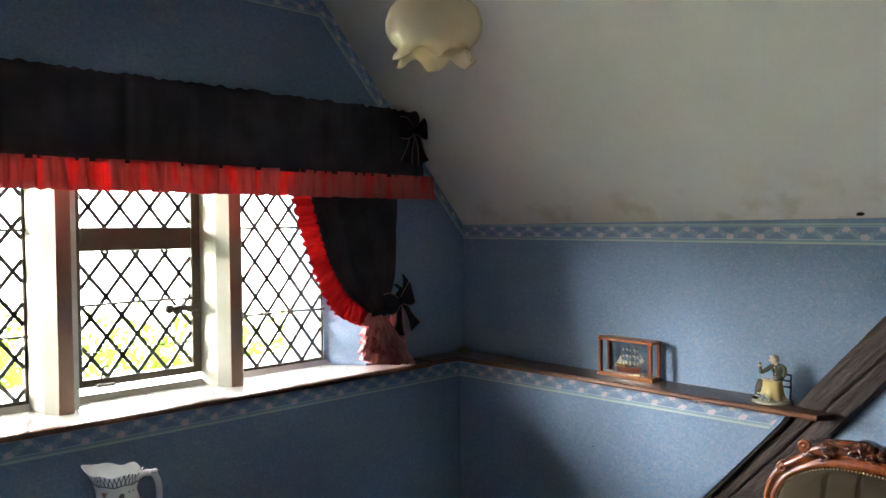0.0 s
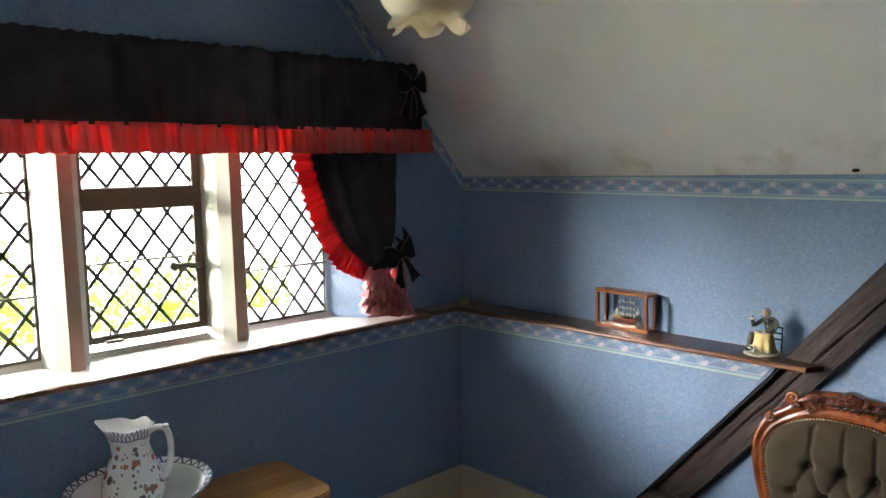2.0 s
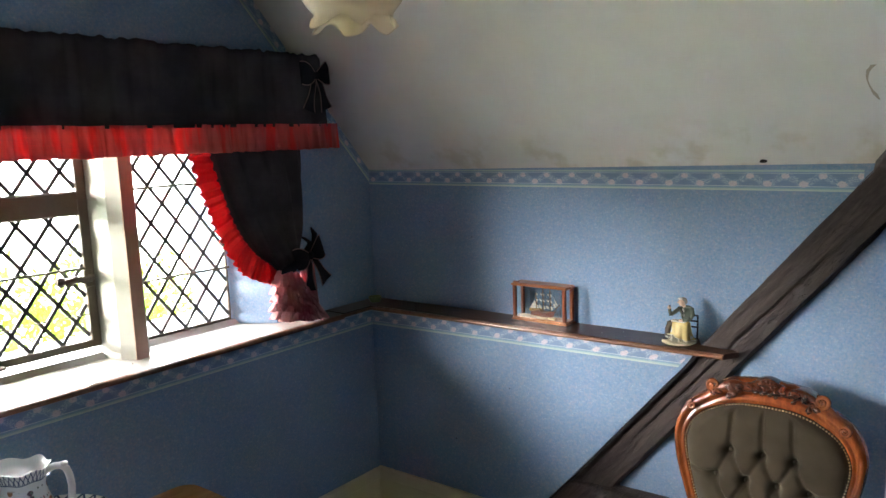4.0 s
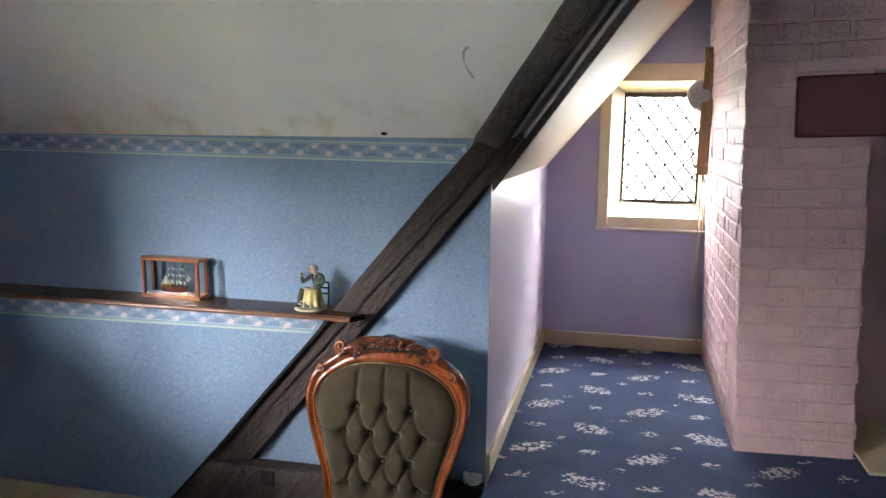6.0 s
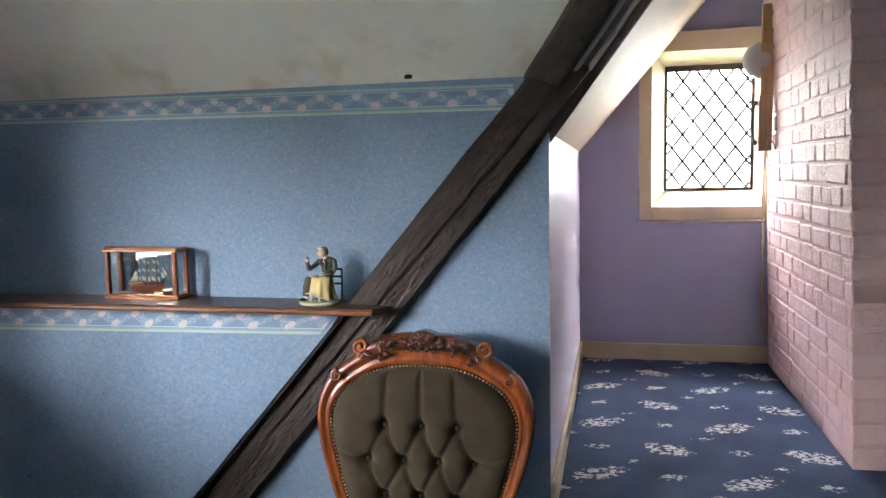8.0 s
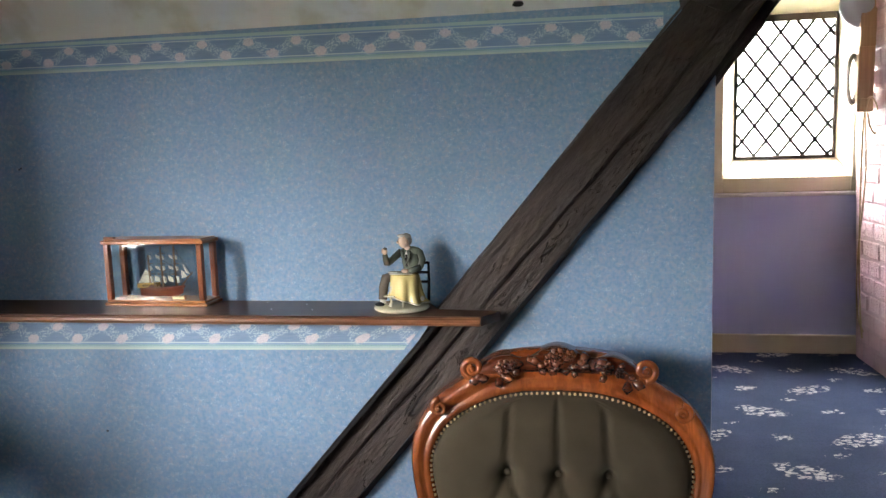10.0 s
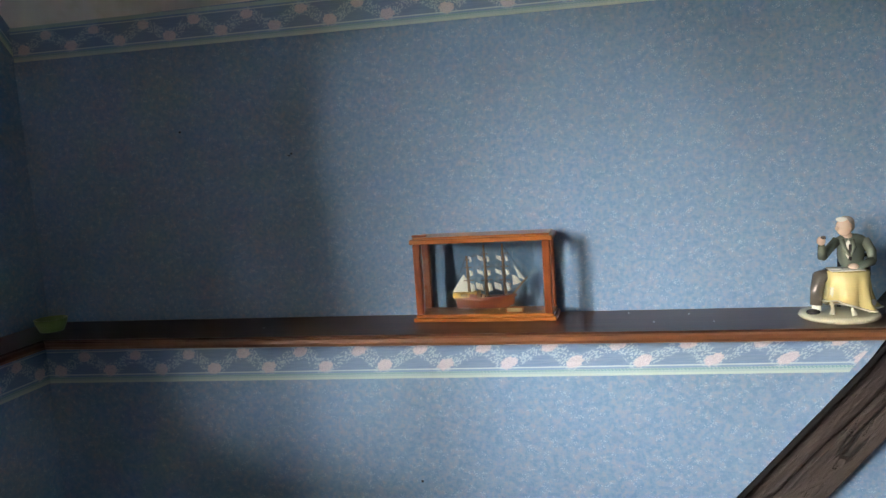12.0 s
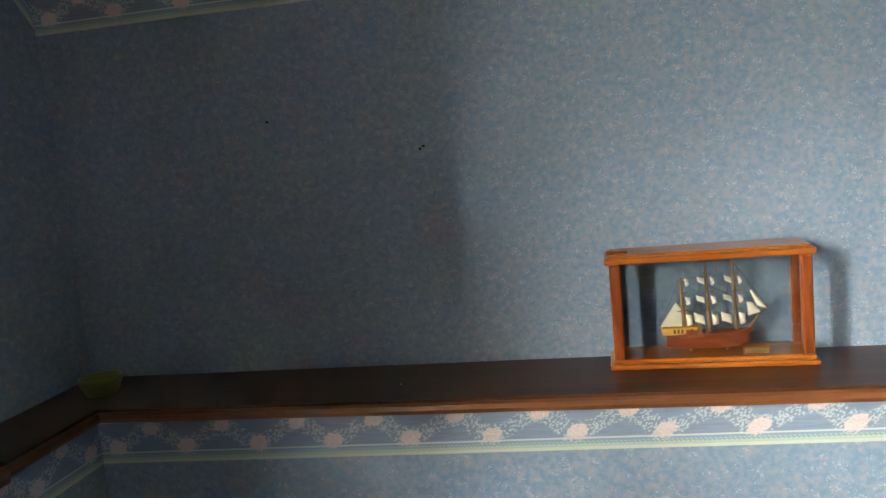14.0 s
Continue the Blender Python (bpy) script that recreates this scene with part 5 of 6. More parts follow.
for a, b in (((-0.028, 0.084), (-0.042, 0.052)), ((-0.001, 0.1), (0.027, 0.101)), ((-0.028, 0.082), (-0.001, 0.085)), ((0.027, 0.1), (0.06, 0.049)), ((0.0, 0.098), (-0.02, 0.03)), ((0.028, 0.1), (0.012, 0.03)), ((-0.001, 0.075), (0.028, 0.06))):
    tube(bm, [(a[0], 0.0, a[1]), (b[0], -0.001, b[1])], 0.00035, 4)
part("rigging", bm, IRON, ship, "thin dark rigging lines")
plate = thing("name_plate", -1.197, 2.688, SHELF_Z + 0.0127, "tiny brass plate on a wooden block inside the case", "name plate", "", -2.0)
bm = bmesh.new()
box(bm, -0.0145, 0.0145, -0.003, 0.003, 0.0, 0.0095, 0.0008)
part("block", bm, CASE_WOOD, plate)
bm = bmesh.new()
box(bm, -0.0125, 0.0125, -0.0038, -0.003, 0.002, 0.008, 0.0002)
part("plaque", bm, BRASS, plate, "dull brass plaque")

# ---- crumbs on the shelf, nail holes in the wallpaper ----
bm = bmesh.new()
for x, y in ((-0.985, 2.655), (-0.90, 2.652), (-0.93, 2.705), (-1.62, 2.66), (-1.02, 2.72)):
    ball(bm, x, y, SHELF_Z + 0.0012, 0.0015, 0.0012, 0.0012, 6)
tagged(part("plaster_crumb", bm, WHITE), "white plaster crumbs on the dark shelf", "litter", "", "stuff")
# nail holes drawn as black lumps, their inner shade put in the colour
bm = bmesh.new()
for x, z in ((-1.585, 1.345), (-1.79, 1.40), (-1.58, 1.348), (-0.40, 1.25)):
    ball(bm, x, UP_Y - 0.0005, z, 0.0025, 0.0012, 0.0016, 6)
for x, z in ((-1.62, 0.55), (-1.36, 0.80)):
    ball(bm, x, LOW_Y - 0.0005, z, 0.0025, 0.0012, 0.0025, 6)
structure("trim_nail_hole", bm, SHADE_BLACK, "small dark nail holes in the wallpaper")

# ---- porcelain figurine: one plain mesh ----
FIG = [mat_paint("glazed_" + n, c, 0.25, tuple(q * 0.6 for q in c), 0.3, 0.05) for n, c in (("white", (0.66, 0.64, 0.58)), ("yellow", (0.60, 0.49, 0.22)), ("green_grey", (0.135, 0.155, 0.125)), ("brown_grey", (0.135, 0.115, 0.10)), ("flesh", (0.62, 0.45, 0.35)), ("dark", (0.025, 0.022, 0.025)), ("ivory", (0.56, 0.53, 0.40)), ("hair_grey", (0.30, 0.28, 0.25)))]
bm = bmesh.new()
rings = lathe(bm, [(0.0, 0.0), (0.054, 0.0), (0.057, 0.003), (0.055, 0.007), (0.048, 0.009), (0.0, 0.010)], 40, None, 6)
cloth = []
for j, (z, r) in enumerate(((0.074, 0.0), (0.0745, 0.025), (0.072, 0.029), (0.058, 0.030), (0.040, 0.031), (0.024, 0.034), (0.015, 0.039))):
    row = []
    for k in range(49):
        a = 2 * math.pi * k / 48
        fold = 1 + (0.17 * math.sin(a * 7 + 0.6) + 0.08 * math.sin(a * 12)) * max(0.0, (j - 2) / 4)
        hem = 0.016 * max(0.0, math.cos(a - radians(215))) * max(0.0, (j - 4) / 2)
        row.append((0.010 + r * fold * math.cos(a) * 1.02, -0.008 + r * fold * math.sin(a) * 0.80, z + hem))
    cloth.append(row)
sheet(bm, cloth, (0, 0, 0), 1)
tube(bm, cloth[-1], 0.0016, 6, 6)
box(bm, -0.018, 0.030, -0.028, 0.006, 0.0748, 0.0770, 0.001, 0)
box(bm, -0.020, -0.002, -0.024, -0.008, 0.0772, 0.0795, 0.001, 0)
ball(bm, 0.020, 0.014, 0.098, 0.0195, 0.015, 0.030, 14, 2)          # jacket
ball(bm, 0.020, 0.014, 0.117, 0.0225, 0.0135, 0.010, 12, 2)        # shoulders
ball(bm, 0.014, 0.002, 0.104, 0.0052, 0.0055, 0.015, 10, 0)         # shirt
box(bm, 0.012, 0.016, -0.0065, -0.004, 0.088, 0.113, 0.001, 5)     # tie
tube(bm, [(0.000, 0.012, 0.117), (-0.014, 0.004, 0.104), (-0.025, -0.008, 0.094)], [0.0072, 0.0068, 0.006], 10, 2)
tube(bm, [(-0.025, -0.008, 0.094), (-0.027, -0.012, 0.104), (-0.028, -0.014, 0.114)], [0.007, 0.006, 0.005], 10, 2)
ball(bm, -0.0285, -0.0145, 0.1205, 0.0062, 0.005, 0.0072, 10, 4)
ball(bm, -0.026, -0.017, 0.126, 0.0040, 0.003, 0.0030, 8, 3)
tube(bm, [(0.038, 0.012, 0.117), (0.045, 0.002, 0.100), (0.043, -0.010, 0.087)], [0.0072, 0.0072, 0.006], 10, 2)
tube(bm, [(0.043, -0.010, 0.087), (0.028, -0.018, 0.083), (0.020, -0.020, 0.081)], [0.007, 0.006, 0.005], 10, 2)
ball(bm, 0.014, -0.021, 0.0815, 0.008, 0.006, 0.0045, 10, 4)
tube(bm, [(0.016, 0.010, 0.118), (0.012, 0.006, 0.130)], [0.007, 0.006], 10, 4)
ball(bm, 0.008, 0.003, 0.139, 0.0115, 0.0110, 0.0145, 14, 4)       # head
ball(bm, -0.003, -0.002, 0.137, 0.0035, 0.003, 0.003, 8, 4)
ball(bm, 0.0115, 0.007, 0.1455, 0.0120, 0.0120, 0.0095, 12, 7)     # hair
ball(bm, 0.0165, 0.009, 0.140, 0.0075, 0.0105, 0.0105, 12, 7)
ball(bm, 0.004, 0.001, 0.1505, 0.0085, 0.0085, 0.0040, 10, 0)
ball(bm, 0.0145, -0.004, 0.137, 0.0024, 0.0030, 0.0040, 8, 4)      # ear
for x in (0.006, 0.020):
    tube(bm, [(x - 0.002, 0.001, 0.119), (x, -0.004, 0.108), (0.014, -0.006, 0.094)], [0.004, 0.0035, 0.002], 8, 2)   # lapels
tube(bm, [(-0.012, 0.004, 0.066), (-0.030, -0.008, 0.064), (-0.034, -0.012, 0.046), (-0.036, -0.014, 0.022)], [0.011, 0.0105, 0.0095, 0.0085], 10, 3)
tube(bm, [(-0.036, -0.014, 0.024), (-0.035, -0.014, 0.013)], [0.0062, 0.007], 8, 0)
ball(bm, -0.041, -0.019, 0.0125, 0.0105, 0.0065, 0.005, 10, 5)
for x, y in ((-0.018, -0.030), (0.012, -0.036), (0.040, -0.014)):
    tube(bm, [(x * 0.8, y * 0.7, 0.05), (x * 0.95, y * 0.8, 0.03), (x * 0.85, y * 0.85, 0.018), (x, y, 0.010)], [0.004, 0.003, 0.0024, 0.004], 8, 6)
for x in (0.008, 0.050):
    tube(bm, [(x, 0.030, 0.008), (x + 0.001, 0.033, 0.05), (x + 0.001, 0.034, 0.092)], [0.003, 0.003, 0.0025], 8, 5)
for z in (0.05, 0.07, 0.09):
    tube(bm, [(0.009, 0.033, z), (0.051, 0.034, z)], 0.003, 8, 5)
ball(bm, 0.043, -0.006, 0.022, 0.007, 0.006, 0.008, 10, 0)
bmesh.ops.scale(bm, vec=(0.945, 0.93, 0.935), verts=bm.verts)
fig = tagged(part("figurine", bm, FIG, None, "", True), "porcelain figurine seated at a table with a yellow cloth", "figurine")
fig.matrix_basis = pose(-0.726, 2.672, SHELF_Z + 0.0003, 0, 0, 0)

# ---- small dish in the corner ----
dish = thing("small_dish", -2.045, 2.672, SHELF_Z + 0.0003, "small olive green glazed dish in the shelf corner", "dish")
bm = bmesh.new()
lathe(bm, [(0.0, 0.0), (0.020, 0.0), (0.022, 0.003), (0.027, 0.016), (0.0285, 0.023), (0.026, 0.023), (0.022, 0.008), (0.0, 0.006)], 36)
part("body", bm, GREEN_GLAZE, dish, "", True)

# ---- armchair ----
chair = thing("button_back_chair", -0.4285, 2.50, 0.0, "carved mahogany nursing chair with olive buttoned velvet back", "chair")
OUT = [(0.0, 0.985), (0.085, 0.975), (0.135, 0.955), (0.168, 0.925), (0.213, 0.893), (0.244, 0.85), (0.260, 0.785), (0.250, 0.70), (0.224, 0.61), (0.197, 0.53), (0.186, 0.46), (0.182, 0.40)]
INN = [(0.0, 0.905), (0.060, 0.902), (0.108, 0.891), (0.150, 0.872), (0.186, 0.846), (0.210, 0.812), (0.222, 0.765), (0.213, 0.70), (0.189, 0.61), (0.166, 0.53), (0.156, 0.46), (0.153, 0.40)]


def lean(x, y, z):
    return (x * 0.9965, y + (z - 0.40) * 0.12, 0.927 * z + 0.099)


def around(half, n=7):
    s = smooth(half, n)
    return [(-x, z) for x, z in s[::-1]] + s[1:]


oo, ii = around(OUT), around(INN)
bm = bmesh.new()
rows = []
for (xa, za), (xb, zb) in zip(oo, ii):
    row = []
    for q, y in ((0.0, 0.022), (0.0, -0.004), (0.08, -0.018), (0.25, -0.026), (0.45, -0.022), (0.58, -0.014), (0.66, -0.015), (0.78, -0.020), (0.92, -0.014), (1.0, -0.004), (1.0, 0.022)):
        row.append(lean(xa + (xb - xa) * q, y, za + (zb - za) * q))
    rows.append(row)
sheet(bm, rows)
part("back_frame", bm, MAHOGANY, chair, "polished orange-brown shaped frame", True)
BUTTONS = [(x, z) for z, xs in ((0.757, (-0.088, 0.0, 0.085)), (0.671, (-0.128, -0.042, 0.042, 0.126)), (0.585, (-0.086, 0.0, 0.084)), (0.500, (-0.115, -0.042, 0.042, 0.115))) for x in xs]
CREASE = [((x, 0.757), (x * 0.92, 0.907)) for x in (-0.088, 0.0, 0.085)]
for a in BUTTONS:
    for b in BUTTONS:
        if a < b and abs(abs(a[1] - b[1]) - 0.086) < 0.01 and abs(a[0] - b[0]) < 0.06:
            CREASE.append((a, b))
CREASE += [((-0.128, 0.671), (-0.21, 0.69)), ((0.126, 0.671), (0.21, 0.69)), ((-0.115, 0.50), (-0.16, 0.50)), ((0.115, 0.50), (0.16, 0.50))]


def seg(p, a, b):
    ax, az, bx, bz = *a, *b
    t = max(0.0, min(1.0, ((p[0] - ax) * (bx - ax) + (p[1] - az) * (bz - az)) / ((bx - ax) ** 2 + (bz - az) ** 2)))
    return math.hypot(p[0] - ax - t * (bx - ax), p[1] - az - t * (bz - az))


width = sorted((z, x) for x, z in smooth(INN, 12))
bm = bmesh.new()
rows = []
for i in range(101):
    z = 0.402 + (0.9275 - 0.402) * i / 100
    w = between(width, z)
    row = []
    for j in range(73):
        x = w * (2 * j / 72 - 1)
        rim = min(1.0, (w - abs(x)) / 0.05, (0.907 - z) / 0.045)
        d = 0.038 * math.sqrt(max(0.0, 1 - (1 - max(0.0, rim)) ** 2))
        for b in BUTTONS:
            r = math.hypot(x - b[0], z - b[1])
            if r < 0.08:
                d -= 0.024 * math.exp(-(r / 0.016) ** 2) + 0.010 * math.exp(-(r / 0.034) ** 2)
        for a, b in CREASE:
            r = seg((x, z), a, b)
            if r < 0.03:
                d -= 0.0105 * math.exp(-(r / 0.0050) ** 2) * min(1.0, max(0.1, rim * 1.4))
        d += 0.0015 * wave(x * 30, z * 30)
        row.append(lean(x, -0.004 - max(d, 0.0), z))
    rows.append(row)
sheet(bm, rows, (0, 0.02, 0))
pad = part("upholstery", bm, VELVET, chair, "olive-brown deep buttoned velvet", True)
for x, z in BUTTONS:
    bm = bmesh.new()
    px, py, pz = lean(x, -0.013, z)
    ball(bm, px, py, pz, 0.006, 0.004, 0.006, 10)
    part("button", bm, VELVET, pad)
nail = bmesh.new()
line = [(x * 1.0, z + 0.001) for x, z in around(INN, 40)]
run = 0.0
for (xa, za), (xb, zb) in zip(line, line[1:]):
    run += math.hypot(xb - xa, zb - za)
    if run > 0.0085:
        run = 0.0
        px, py, pz = lean(xb, -0.017, zb)
        ball(nail, px, py, pz, 0.0027, 0.0024, 0.0027, 6)
part("nail_trim", nail, BRASS, chair, "row of small brass dome nails", True)


def scroll(cx, cz, r, sg, turns=1.6, y=-0.03, start=0.0):
    """A carved volute."""
    bm = bmesh.new()
    pts, rad = [], []
    for k in range(36):
        q = k / 35
        a = start + sg * turns * 2 * math.pi * q
        rr = r * (1 - 0.80 * q)
        pts.append(lean(cx + rr * math.cos(a), y - 0.006 * q, cz + rr * math.sin(a)))
        rad.append(0.0075 * (1 - 0.45 * q) * r / 0.02)
    tube(bm, pts, rad, 8)
    ball(bm, *lean(cx, y - 0.008, cz), r * 0.28)
    return bm


for sg in (-1, 1):
    part("scroll", scroll(sg * 0.146, 0.952, 0.019, sg, 1.5, -0.022, radians(-90)), MAHOGANY, chair, "carved scroll", True)
    part("scroll", scroll(sg * 0.205, 0.878, 0.015, -sg, 1.5, -0.026, radians(90)), MAHOGANY, chair, "carved scroll", True)
# crest carving: roses, leaves and buds along the top rail
rng = random.Random(11)
bm = bmesh.new()
rows = []
for k in range(41):
    x = -0.135 + 0.27 * k / 40
    top = 0.985 - 0.030 * (x / 0.135) ** 2 + 0.006 * math.cos(x * 60)
    low = 0.945 - 0.012 * (x / 0.135) ** 2
    rows.append([lean(x, y, low + (top - low) * q) for q, y in ((0.0, -0.020), (0.2, -0.027), (0.6, -0.028), (0.95, -0.02), (1.0, -0.006), (1.0, 0.02))])
sheet(bm, rows)
crest = part("crest_rail", bm, MAHOGANY_DARK, chair, "dark carved crest", True)


def rose(cx, cz, r):
    bm = bmesh.new()
    for ring, n, rr in ((0, 6, r), (1, 5, r * 0.62), (2, 3, r * 0.3)):
        for k in range(n):
            a = 2 * math.pi * (k + 0.4 * ring) / n
            px, py, pz = lean(cx + rr * 0.62 * math.cos(a), -0.031 - 0.004 * ring, cz + rr * 0.62 * math.sin(a))
            ball(bm, px, py, pz, rr * 0.42, 0.0045, rr * 0.42, 8)
    return bm


def leafy(cx, cz, a, r):
    bm = bmesh.new()
    rows = []
    for i in range(6):
        q = i / 5
        h = r * 0.34 * math.sin(q * math.pi) ** 0.8 * (1 + 0.25 * math.sin(i * 3)) + 0.0004
        rows.append([lean(cx + math.cos(a) * r * q - math.sin(a) * h * v, -0.030 - 0.006 * math.sin(q * 2.6) + 0.003 * abs(v), cz + math.sin(a) * r * q + math.cos(a) * h * v) for v in (-1, 0, 1)])
    sheet(bm, rows, (0, 0.005, 0))
    return bm


for cx, cz, r in ((0.0, 0.978, 0.017), (0.022, 0.980, 0.011), (-0.092, 0.957, 0.014), (-0.072, 0.962, 0.009), (0.082, 0.957, 0.013), (0.104, 0.949, 0.010)):
    part("carved_rose", rose(cx, cz, r), MAHOGANY_DARK, crest, "", True)
for k in range(40):
    x = -0.130 + 0.26 * k / 39
    z = 0.962 - 0.026 * (x / 0.13) ** 2 + rng.uniform(-0.011, 0.010)
    part("carved_leaf", leafy(x, z, rng.uniform(0, 6.28), rng.uniform(0.014, 0.024)), MAHOGANY_DARK, crest, "", True)
# seat and legs
bm = bmesh.new()
rows = []
for i in range(25):
    v = i / 24
    hw = 0.19 + 0.075 * math.sin(v * math.pi * 0.62)
    rows.append([((2 * j / 28 - 1) * hw, -0.03 - 0.50 * v - 0.03 * math.cos((2 * j / 28 - 1) * 1.5) * v, 0.410 + 0.095 * (max(0.0, 1 - abs(2 * j / 28 - 1) ** 4) * max(0.0, 1 - abs(2 * v - 1) ** 5)) ** 0.6) for j in range(29)])
sheet(bm, rows, (0, 0, -0.03))
part("seat", bm, VELVET, chair, "olive velvet sprung seat", True)
bm = bmesh.new()
prism(bm, [(-0.19, -0.02), (0.19, -0.02), (0.262, -0.30), (0.235, -0.53), (0.0, -0.575), (-0.235, -0.53), (-0.262, -0.30)], 2, 0.335, 0.387)
part("seat_rail", bm, MAHOGANY, chair)
for x, y, s in ((-0.22, -0.50, 1), (0.22, -0.50, 1), (-0.17, -0.02, -1), (0.17, -0.02, -1)):
    bm = bmesh.new()
    tube(bm, smooth([(0, 0, 0.37), (0.012 * (1 if x > 0 else -1), -0.02 * s, 0.28), (0, -0.005 * s, 0.12), (0.01 * (1 if x > 0 else -1), -0.03 * s, 0.012)], 5), [0.030 - 0.0012 * k for k in range(11)] + [0.017, 0.018, 0.020, 0.020, 0.018], 10)
    part("leg", bm, MAHOGANY, chair, "", True).matrix_basis = pose(x, y, 0)

# ---- wall socket adapter ----
plug = thing("plug_adapter", -0.190, 2.7115, 0.520, "white plastic plug adapter low on the wall", "plug")
bm = bmesh.new()
box(bm, -0.022, 0.016, -0.030, -0.006, -0.018, 0.016, 0.003)
part("body", bm, PLASTIC, plug)
bm = bmesh.new()
box(bm, -0.030, 0.030, -0.0055, 0.0, -0.026, 0.022, 0.001)
part("back_plate", bm, PLASTIC, plug)
bm = bmesh.new()
box(bm, 0.0162, 0.024, -0.024, -0.012, -0.014, 0.004, 0.002)
part("side_plug", bm, PLASTIC, plug)
bm = bmesh.new()
box(bm, -0.018, -0.009, -0.0312, -0.0302, -0.010, -0.002)
part("switch", bm, IRON, plug, "small dark switch")
bm = bmesh.new()
tube(bm, [(-0.004, -0.016, 0.016), (-0.005, -0.016, 0.034)], 0.0012, 6)
part("wire", bm, IRON, plug, "thin upright wire")

# ---- bell on a batten ----
bell = thing("alarm_bell", 0.590, 4.135, 1.45, "round grey-white alarm bell on a bare batten with coiled flex", "alarm bell")
bm = bmesh.new()
for z0, z1, dx in ((0.0, 0.22, 0.0), (0.22, 0.42, 0.004), (0.42, 0.575, 0.008)):
    box(bm, -0.026 + dx, 0.026 + dx * 0.4, -0.012, 0.012, z0, z1, 0.002)
part("batten", bm, BARE_WOOD, bell)
bm = bmesh.new()
box(bm, -0.022, 0.024, -0.018, -0.0122, 0.003, 0.045, 0.002)
for x in (-0.012, 0.014):
    ball(bm, x, -0.0185, 0.03, 0.0025, 0.0015, 0.0025, 6)
part("end_block", bm, BARE_WOOD, bell)
bm = bmesh.new()
lathe(bm, [(0.0, 0.030), (0.03, 0.029), (0.055, 0.022), (0.071, 0.008), (0.074, 0.0), (0.070, -0.004), (0.0, -0.004)], 40)
part("dome", bm, mat_paint("grey_enamel", (0.42, 0.46, 0.52), 0.3, (0.3, 0.3, 0.3), 0.25, 0.05), bell, "grey-white domed bell", True).matrix_basis = pose(-0.012, 0.017, 0.36, 90)
bm = bmesh.new()
for k in range(7):
    r = 0.050 + 0.004 * (k % 3)
    tube(bm, [(-0.03 + 0.6 * r * math.cos(2 * math.pi * q / 24) * 0.55, 0.016 + 0.003 * k, 0.115 + 1.5 * r * math.sin(2 * math.pi * q / 24) + 0.004 * wave(q * 0.5, k)) for q in range(25)], 0.0028, 6)
part("coil", bm, mat_paint("brown_flex", (0.16, 0.12, 0.09), 0.5, (0.1, 0.07, 0.05), 0.3, 0.1), bell, "brown coiled flex", True)
bm = bmesh.new()
tube(bm, smooth([(0.0, -0.015, 0.0), (0.012, -0.02, 0.05), (0.034, -0.02, 0.02), (0.044, -0.018, -0.04), (0.032, -0.018, -0.075), (0.016, -0.018, -0.05), (0.006, -0.016, 0.0)], 5), 0.003, 6)
tube(bm, smooth([(0.0, -0.005, 0.0), (-0.004, -0.008, -0.2), (0.0, -0.01, -0.5), (0.012, -0.008, -0.72), (0.022, -0.004, -0.80)], 5), 0.0032, 6)
tube(bm, smooth([(0.004, -0.004, 0.0), (0.012, -0.006, -0.22), (-0.004, -0.008, -0.50), (0.002, -0.004, -0.70), (0.026, 0.0, -0.78)], 5), 0.0028, 6)
part("cord", bm, CORD, bell, "beige hanging flex", True)

# ---- marks on the ceiling ----
# black lump on the plaster, coloured for the shade inside a hole
bm = bmesh.new()
ball(bm, 0, 0, 0, 0.011, 0.005, 0.006, 10)
for v in bm.verts:
    v.co += Vector((wave(v.co.x * 300, v.co.z * 300), 0, wave(v.co.z * 280, 4))) * 0.0025
hole = structure("trim_hole", bm, SHADE_BLACK, "small dark hole in the plaster above the border", True)
hole.matrix_basis = pose(-0.498, UP_Y - 0.012, EAVES_Z + 0.012)
STAIN = mat_paint("tea_stain", (0.44, 0.38, 0.30), 0.85, (0.52, 0.48, 0.41), 0.7, 0.2)


def on_slope(x, y, lift=0.0012):
    return Vector((x, y, EAVES_Z + (UP_Y - y) * PITCH)) - OUT1.normalized() * lift


for path in ([(-0.190, 2.530, 0.013), (-0.203, 2.543, 0.009), (-0.206, 2.560, 0.004), (-0.200, 2.578, 0.005), (-0.192, 2.590, 0.009), (-0.184, 2.602, 0.005)],):
    rows = []
    for k, (x, y, w) in enumerate(smooth(path, 4)):
        rows.append([on_slope(x - w * 0.5 * (1 + 0.4 * wave(k * 0.8)), y), on_slope(x + w * 0.5 * (1 + 0.4 * wave(k * 0.7, 5)), y)])
    bm = bmesh.new()
    sheet(bm, rows)
    structure("trim_stain", bm, STAIN, "brown drip stain on the sloping plaster")

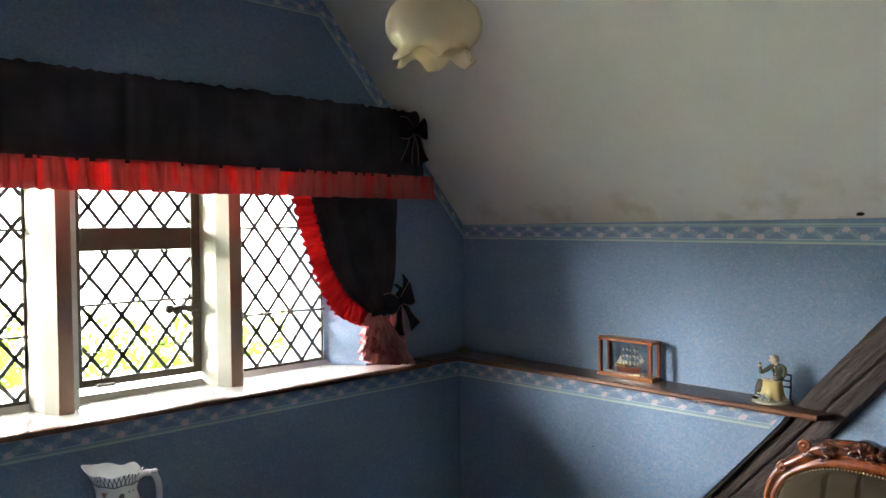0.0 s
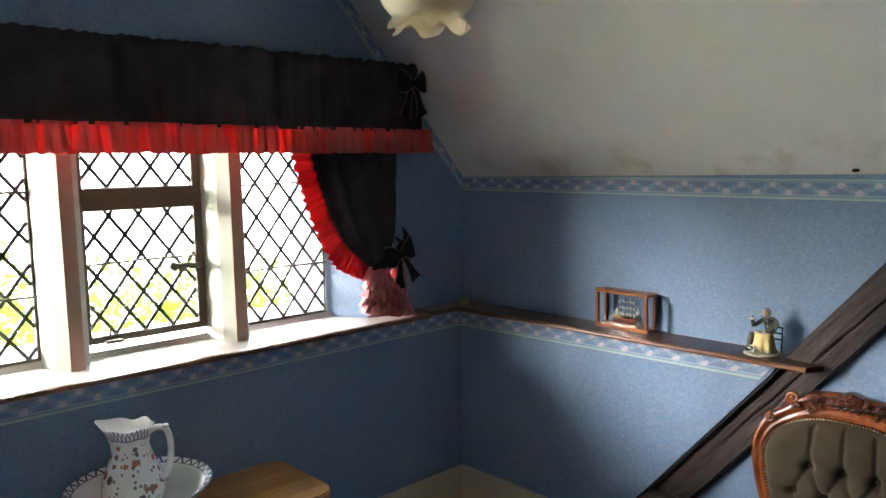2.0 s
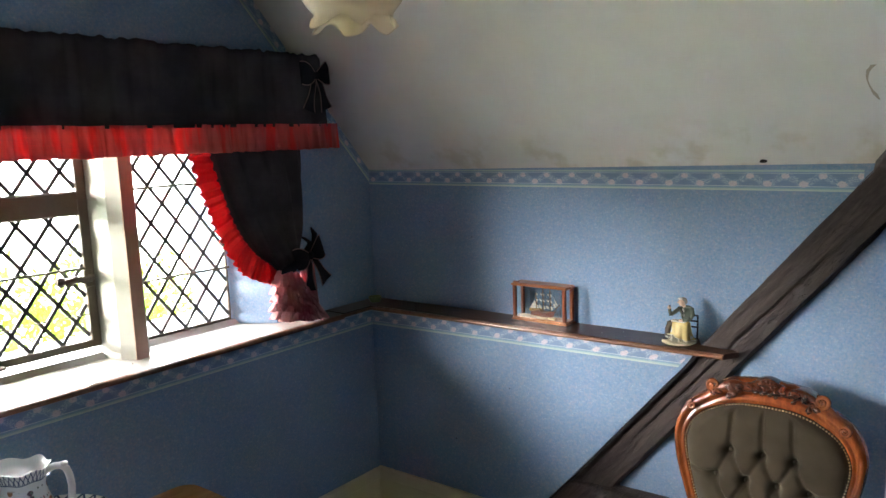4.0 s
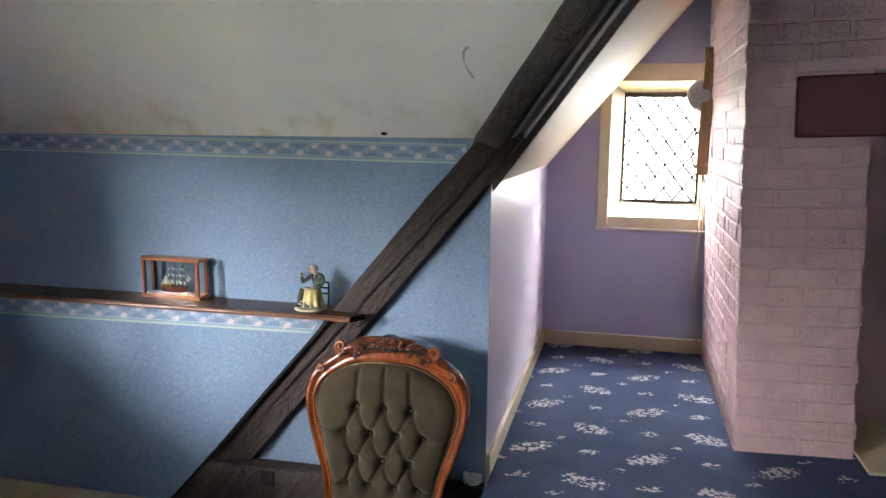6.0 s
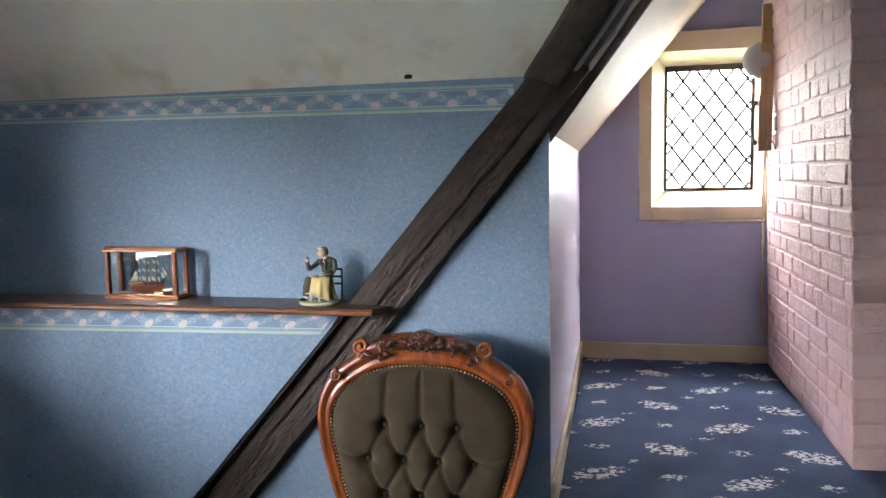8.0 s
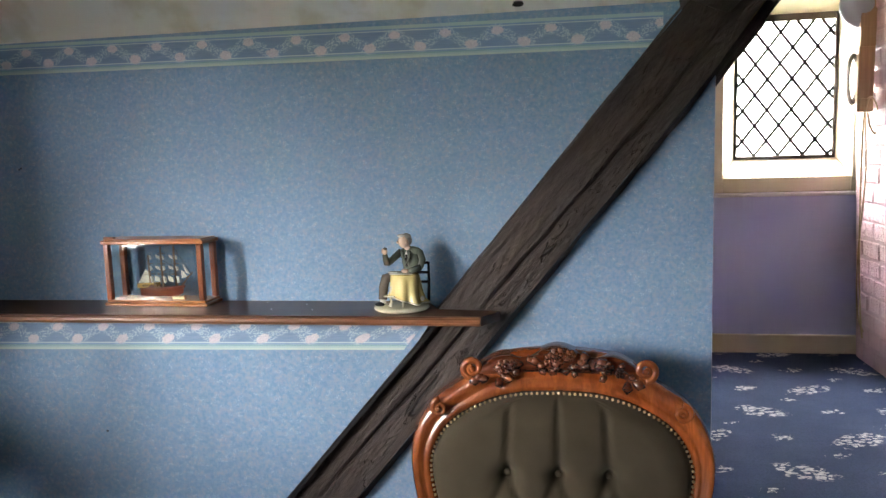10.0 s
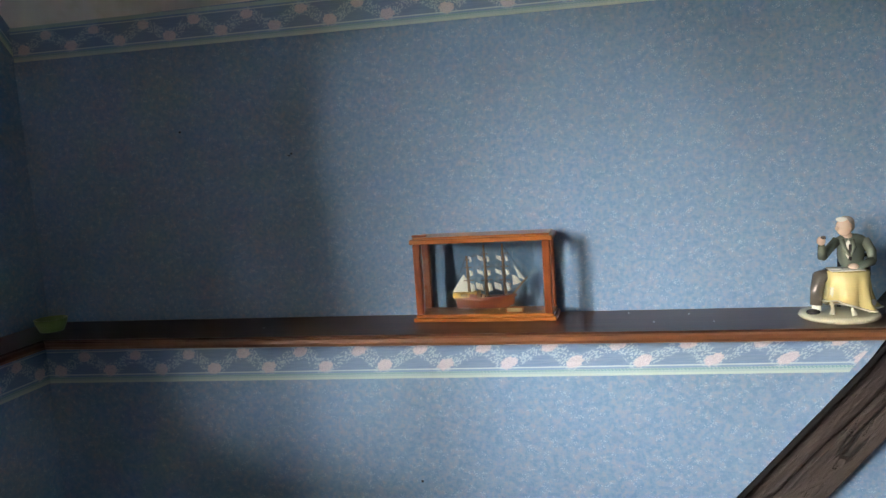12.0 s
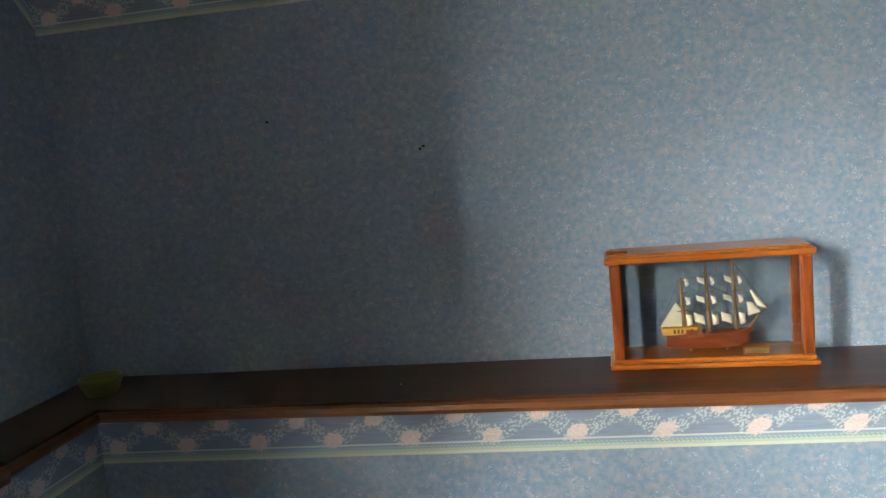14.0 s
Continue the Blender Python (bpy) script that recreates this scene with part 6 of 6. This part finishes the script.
# ---- foliage outside the long window ----
LEAF = mat_cloth("sunlit_leaf", (0.20, 0.30, 0.03), (0.10, 0.18, 0.015), 0.4)
rng = random.Random(7)
for tx, ty, tz, hh in ((-5.6, 1.35, -3.0, 4.2), (-6.2, 3.4, -3.0, 3.9)):
    tree = thing("garden_tree", tx, ty, tz, "sunlit yellow-green garden tree outside the window", "tree", "garden trees")
    bm = bmesh.new()
    tube(bm, [(0, 0, 0), (0.05, 0.03, hh * 0.4), (0.0, 0.1, hh * 0.75)], [0.14, 0.10, 0.05], 10)
    for k in range(9):
        a = rng.uniform(0, 6.28)
        z = hh * rng.uniform(0.4, 0.75)
        tube(bm, [(0, 0.05, z), (0.4 * math.cos(a), 0.4 * math.sin(a), z + 0.35), (0.75 * math.cos(a), 0.75 * math.sin(a), z + 0.55)], [0.04, 0.025, 0.01], 6)
    part("trunk", bm, mat_wood("bark", (0.05, 0.04, 0.03), (0.12, 0.10, 0.07), 0.9, 0.6, 2), tree)
    verts, faces = [], []
    for k in range(150):
        a, e, r = rng.uniform(0, 6.28), rng.uniform(-0.9, 1.2), rng.uniform(0.45, 1.1)
        c = Vector((r * math.cos(a) * math.cos(e), r * math.sin(a) * math.cos(e) * 1.15, hh * 0.80 + 0.75 * r * math.sin(e)))
        for q in range(26):
            p = c + Vector((rng.gauss(0, 0.11), rng.gauss(0, 0.11), rng.gauss(0, 0.09)))
            u = Vector((rng.uniform(-1, 1), rng.uniform(-1, 1), rng.uniform(-1, 1))).normalized() * 0.045
            w = u.orthogonal().normalized() * 0.022
            i = len(verts)
            verts += [p - u, p + w, p + u, p - w]
            faces.append((i, i + 1, i + 2, i + 3))
    me = bpy.data.meshes.new("crown")
    me.from_pydata(verts, [], faces)
    me.materials.append(LEAF)
    crown = new("crown", me)
    crown.parent = tree

# ---- chimney breast: painted brickwork ----
chimney = tagged(new("wall_chimney"), "chimney breast of uneven brick painted dusty pink", "chimney", "", "structure")
chimney.matrix_basis = pose(0.656, 3.13, DECK_Z, 0, -1.95, 0)
CORE = mat_paint("pink_mortar", (0.55, 0.395, 0.425), 0.6, (0.40, 0.28, 0.30), 0.25, 0.9, 45)
LINTEL0, LINTEL1 = 1.085, 1.283
bm = bmesh.new()
box(bm, 0.0040, 0.383, 0.0040, 1.19, 0.0, LINTEL1 + 0.01)
box(bm, 0.0040, 1.70, 0.0040, 1.19, LINTEL1 + 0.012, 1.95)
box(bm, 0.386, 1.70, 0.38, 1.19, 0.0, LINTEL0)
part("core", bm, CORE, chimney)
bm = bmesh.new()
box(bm, 0.157, 1.70, -0.003, 0.36, LINTEL0, LINTEL1, 0.006)
part("lintel", bm, MAROON, chimney, "dark maroon painted lintel")
bm = bmesh.new()
box(bm, 0.40, 1.70, -0.12, 0.38, 0.0, 0.012, 0.003)
part("hearth", bm, CREAM, chimney, "pale hearth slab")


def brick_mesh(l, h, d, seed):
    """A worn brick, its face on y = 0 and its left bottom corner at the origin."""
    r = random.Random(seed)
    bm = bmesh.new()
    c, e = 0.006, 0.0042
    pts = []
    for x, sx in ((0, 1), (l, -1)):
        for z, sz in ((0, 1), (h, -1)):
            jx, jz, jy = r.uniform(-0.002, 0.002), r.uniform(-0.002, 0.002), r.uniform(-0.0014, 0.0010)
            pts += [(x + sx * c + jx, jy, z + sz * c + jz), (x + jx, e, z + sz * c + jz), (x + sx * c + jx, e, z + jz), (x + jx, d, z + jz)]
    pts += [(l * r.uniform(0.35, 0.65), -0.0012 * r.random(), h * 0.5)]
    hull(bm, pts)
    me = bpy.data.meshes.new("brick")
    bmesh.ops.recalc_face_normals(bm, faces=bm.faces)
    bm.to_mesh(me)
    bm.free()
    me.materials.append(BRICK)
    return me


COURSE = 0.0662
STRETCH = [brick_mesh(0.218, COURSE - 0.006, 0.03, k) for k in range(6)]
HEAD = [brick_mesh(0.104, COURSE - 0.006, 0.03, 20 + k) for k in range(6)]
rng = random.Random(3)


def lay(mesh, m):
    ob = new("brick", mesh)
    ob.parent = chimney
    ob.matrix_basis = m
    return ob


for row in range(29):
    z = row * COURSE + 0.003 + rng.uniform(-0.002, 0.002)
    y = 1.168 - (0.0 if row % 2 else 0.056)
    if not row % 2:
        b = lay(rng.choice(HEAD), pose(0.0, 1.174, z, 0, 0, -90))
        b.scale = (0.5, 1, 1)
    while y > 0.02:
        l = min(rng.choice((0.104, 0.104, 0.15, 0.21)), y - 0.004)
        b = lay(rng.choice(HEAD if l < 0.12 else STRETCH), pose(0.0008 + rng.uniform(-0.0016, 0.0016), y + rng.uniform(-0.004, 0.004), z, rng.uniform(-0.5, 0.5), rng.uniform(-1.2, 1.2), -90 + rng.uniform(-0.9, 0.9)))
        b.scale = (l / (0.104 if l < 0.12 else 0.218), 1, 1)
        y -= l + 0.005
    end = 0.386 + rng.uniform(-0.006, 0.006) if z < LINTEL1 else 1.68
    x, first = 0.004, 0.094 if row % 2 else 0.201
    while x < end - 0.03:
        l = min(first, end - x)
        first = 0.207
        if LINTEL0 - COURSE + 0.008 < z < LINTEL1 - 0.005:
            if x > 0.13:
                break
            l = min(l, 0.151 - x)
        b = lay(rng.choice(STRETCH), pose(x, 0.0010 + rng.uniform(-0.0006, 0.0006), z, 0, rng.uniform(-0.4, 0.4), 0))
        b.scale = (l / 0.218, 1, 1)
        x += l + 0.006
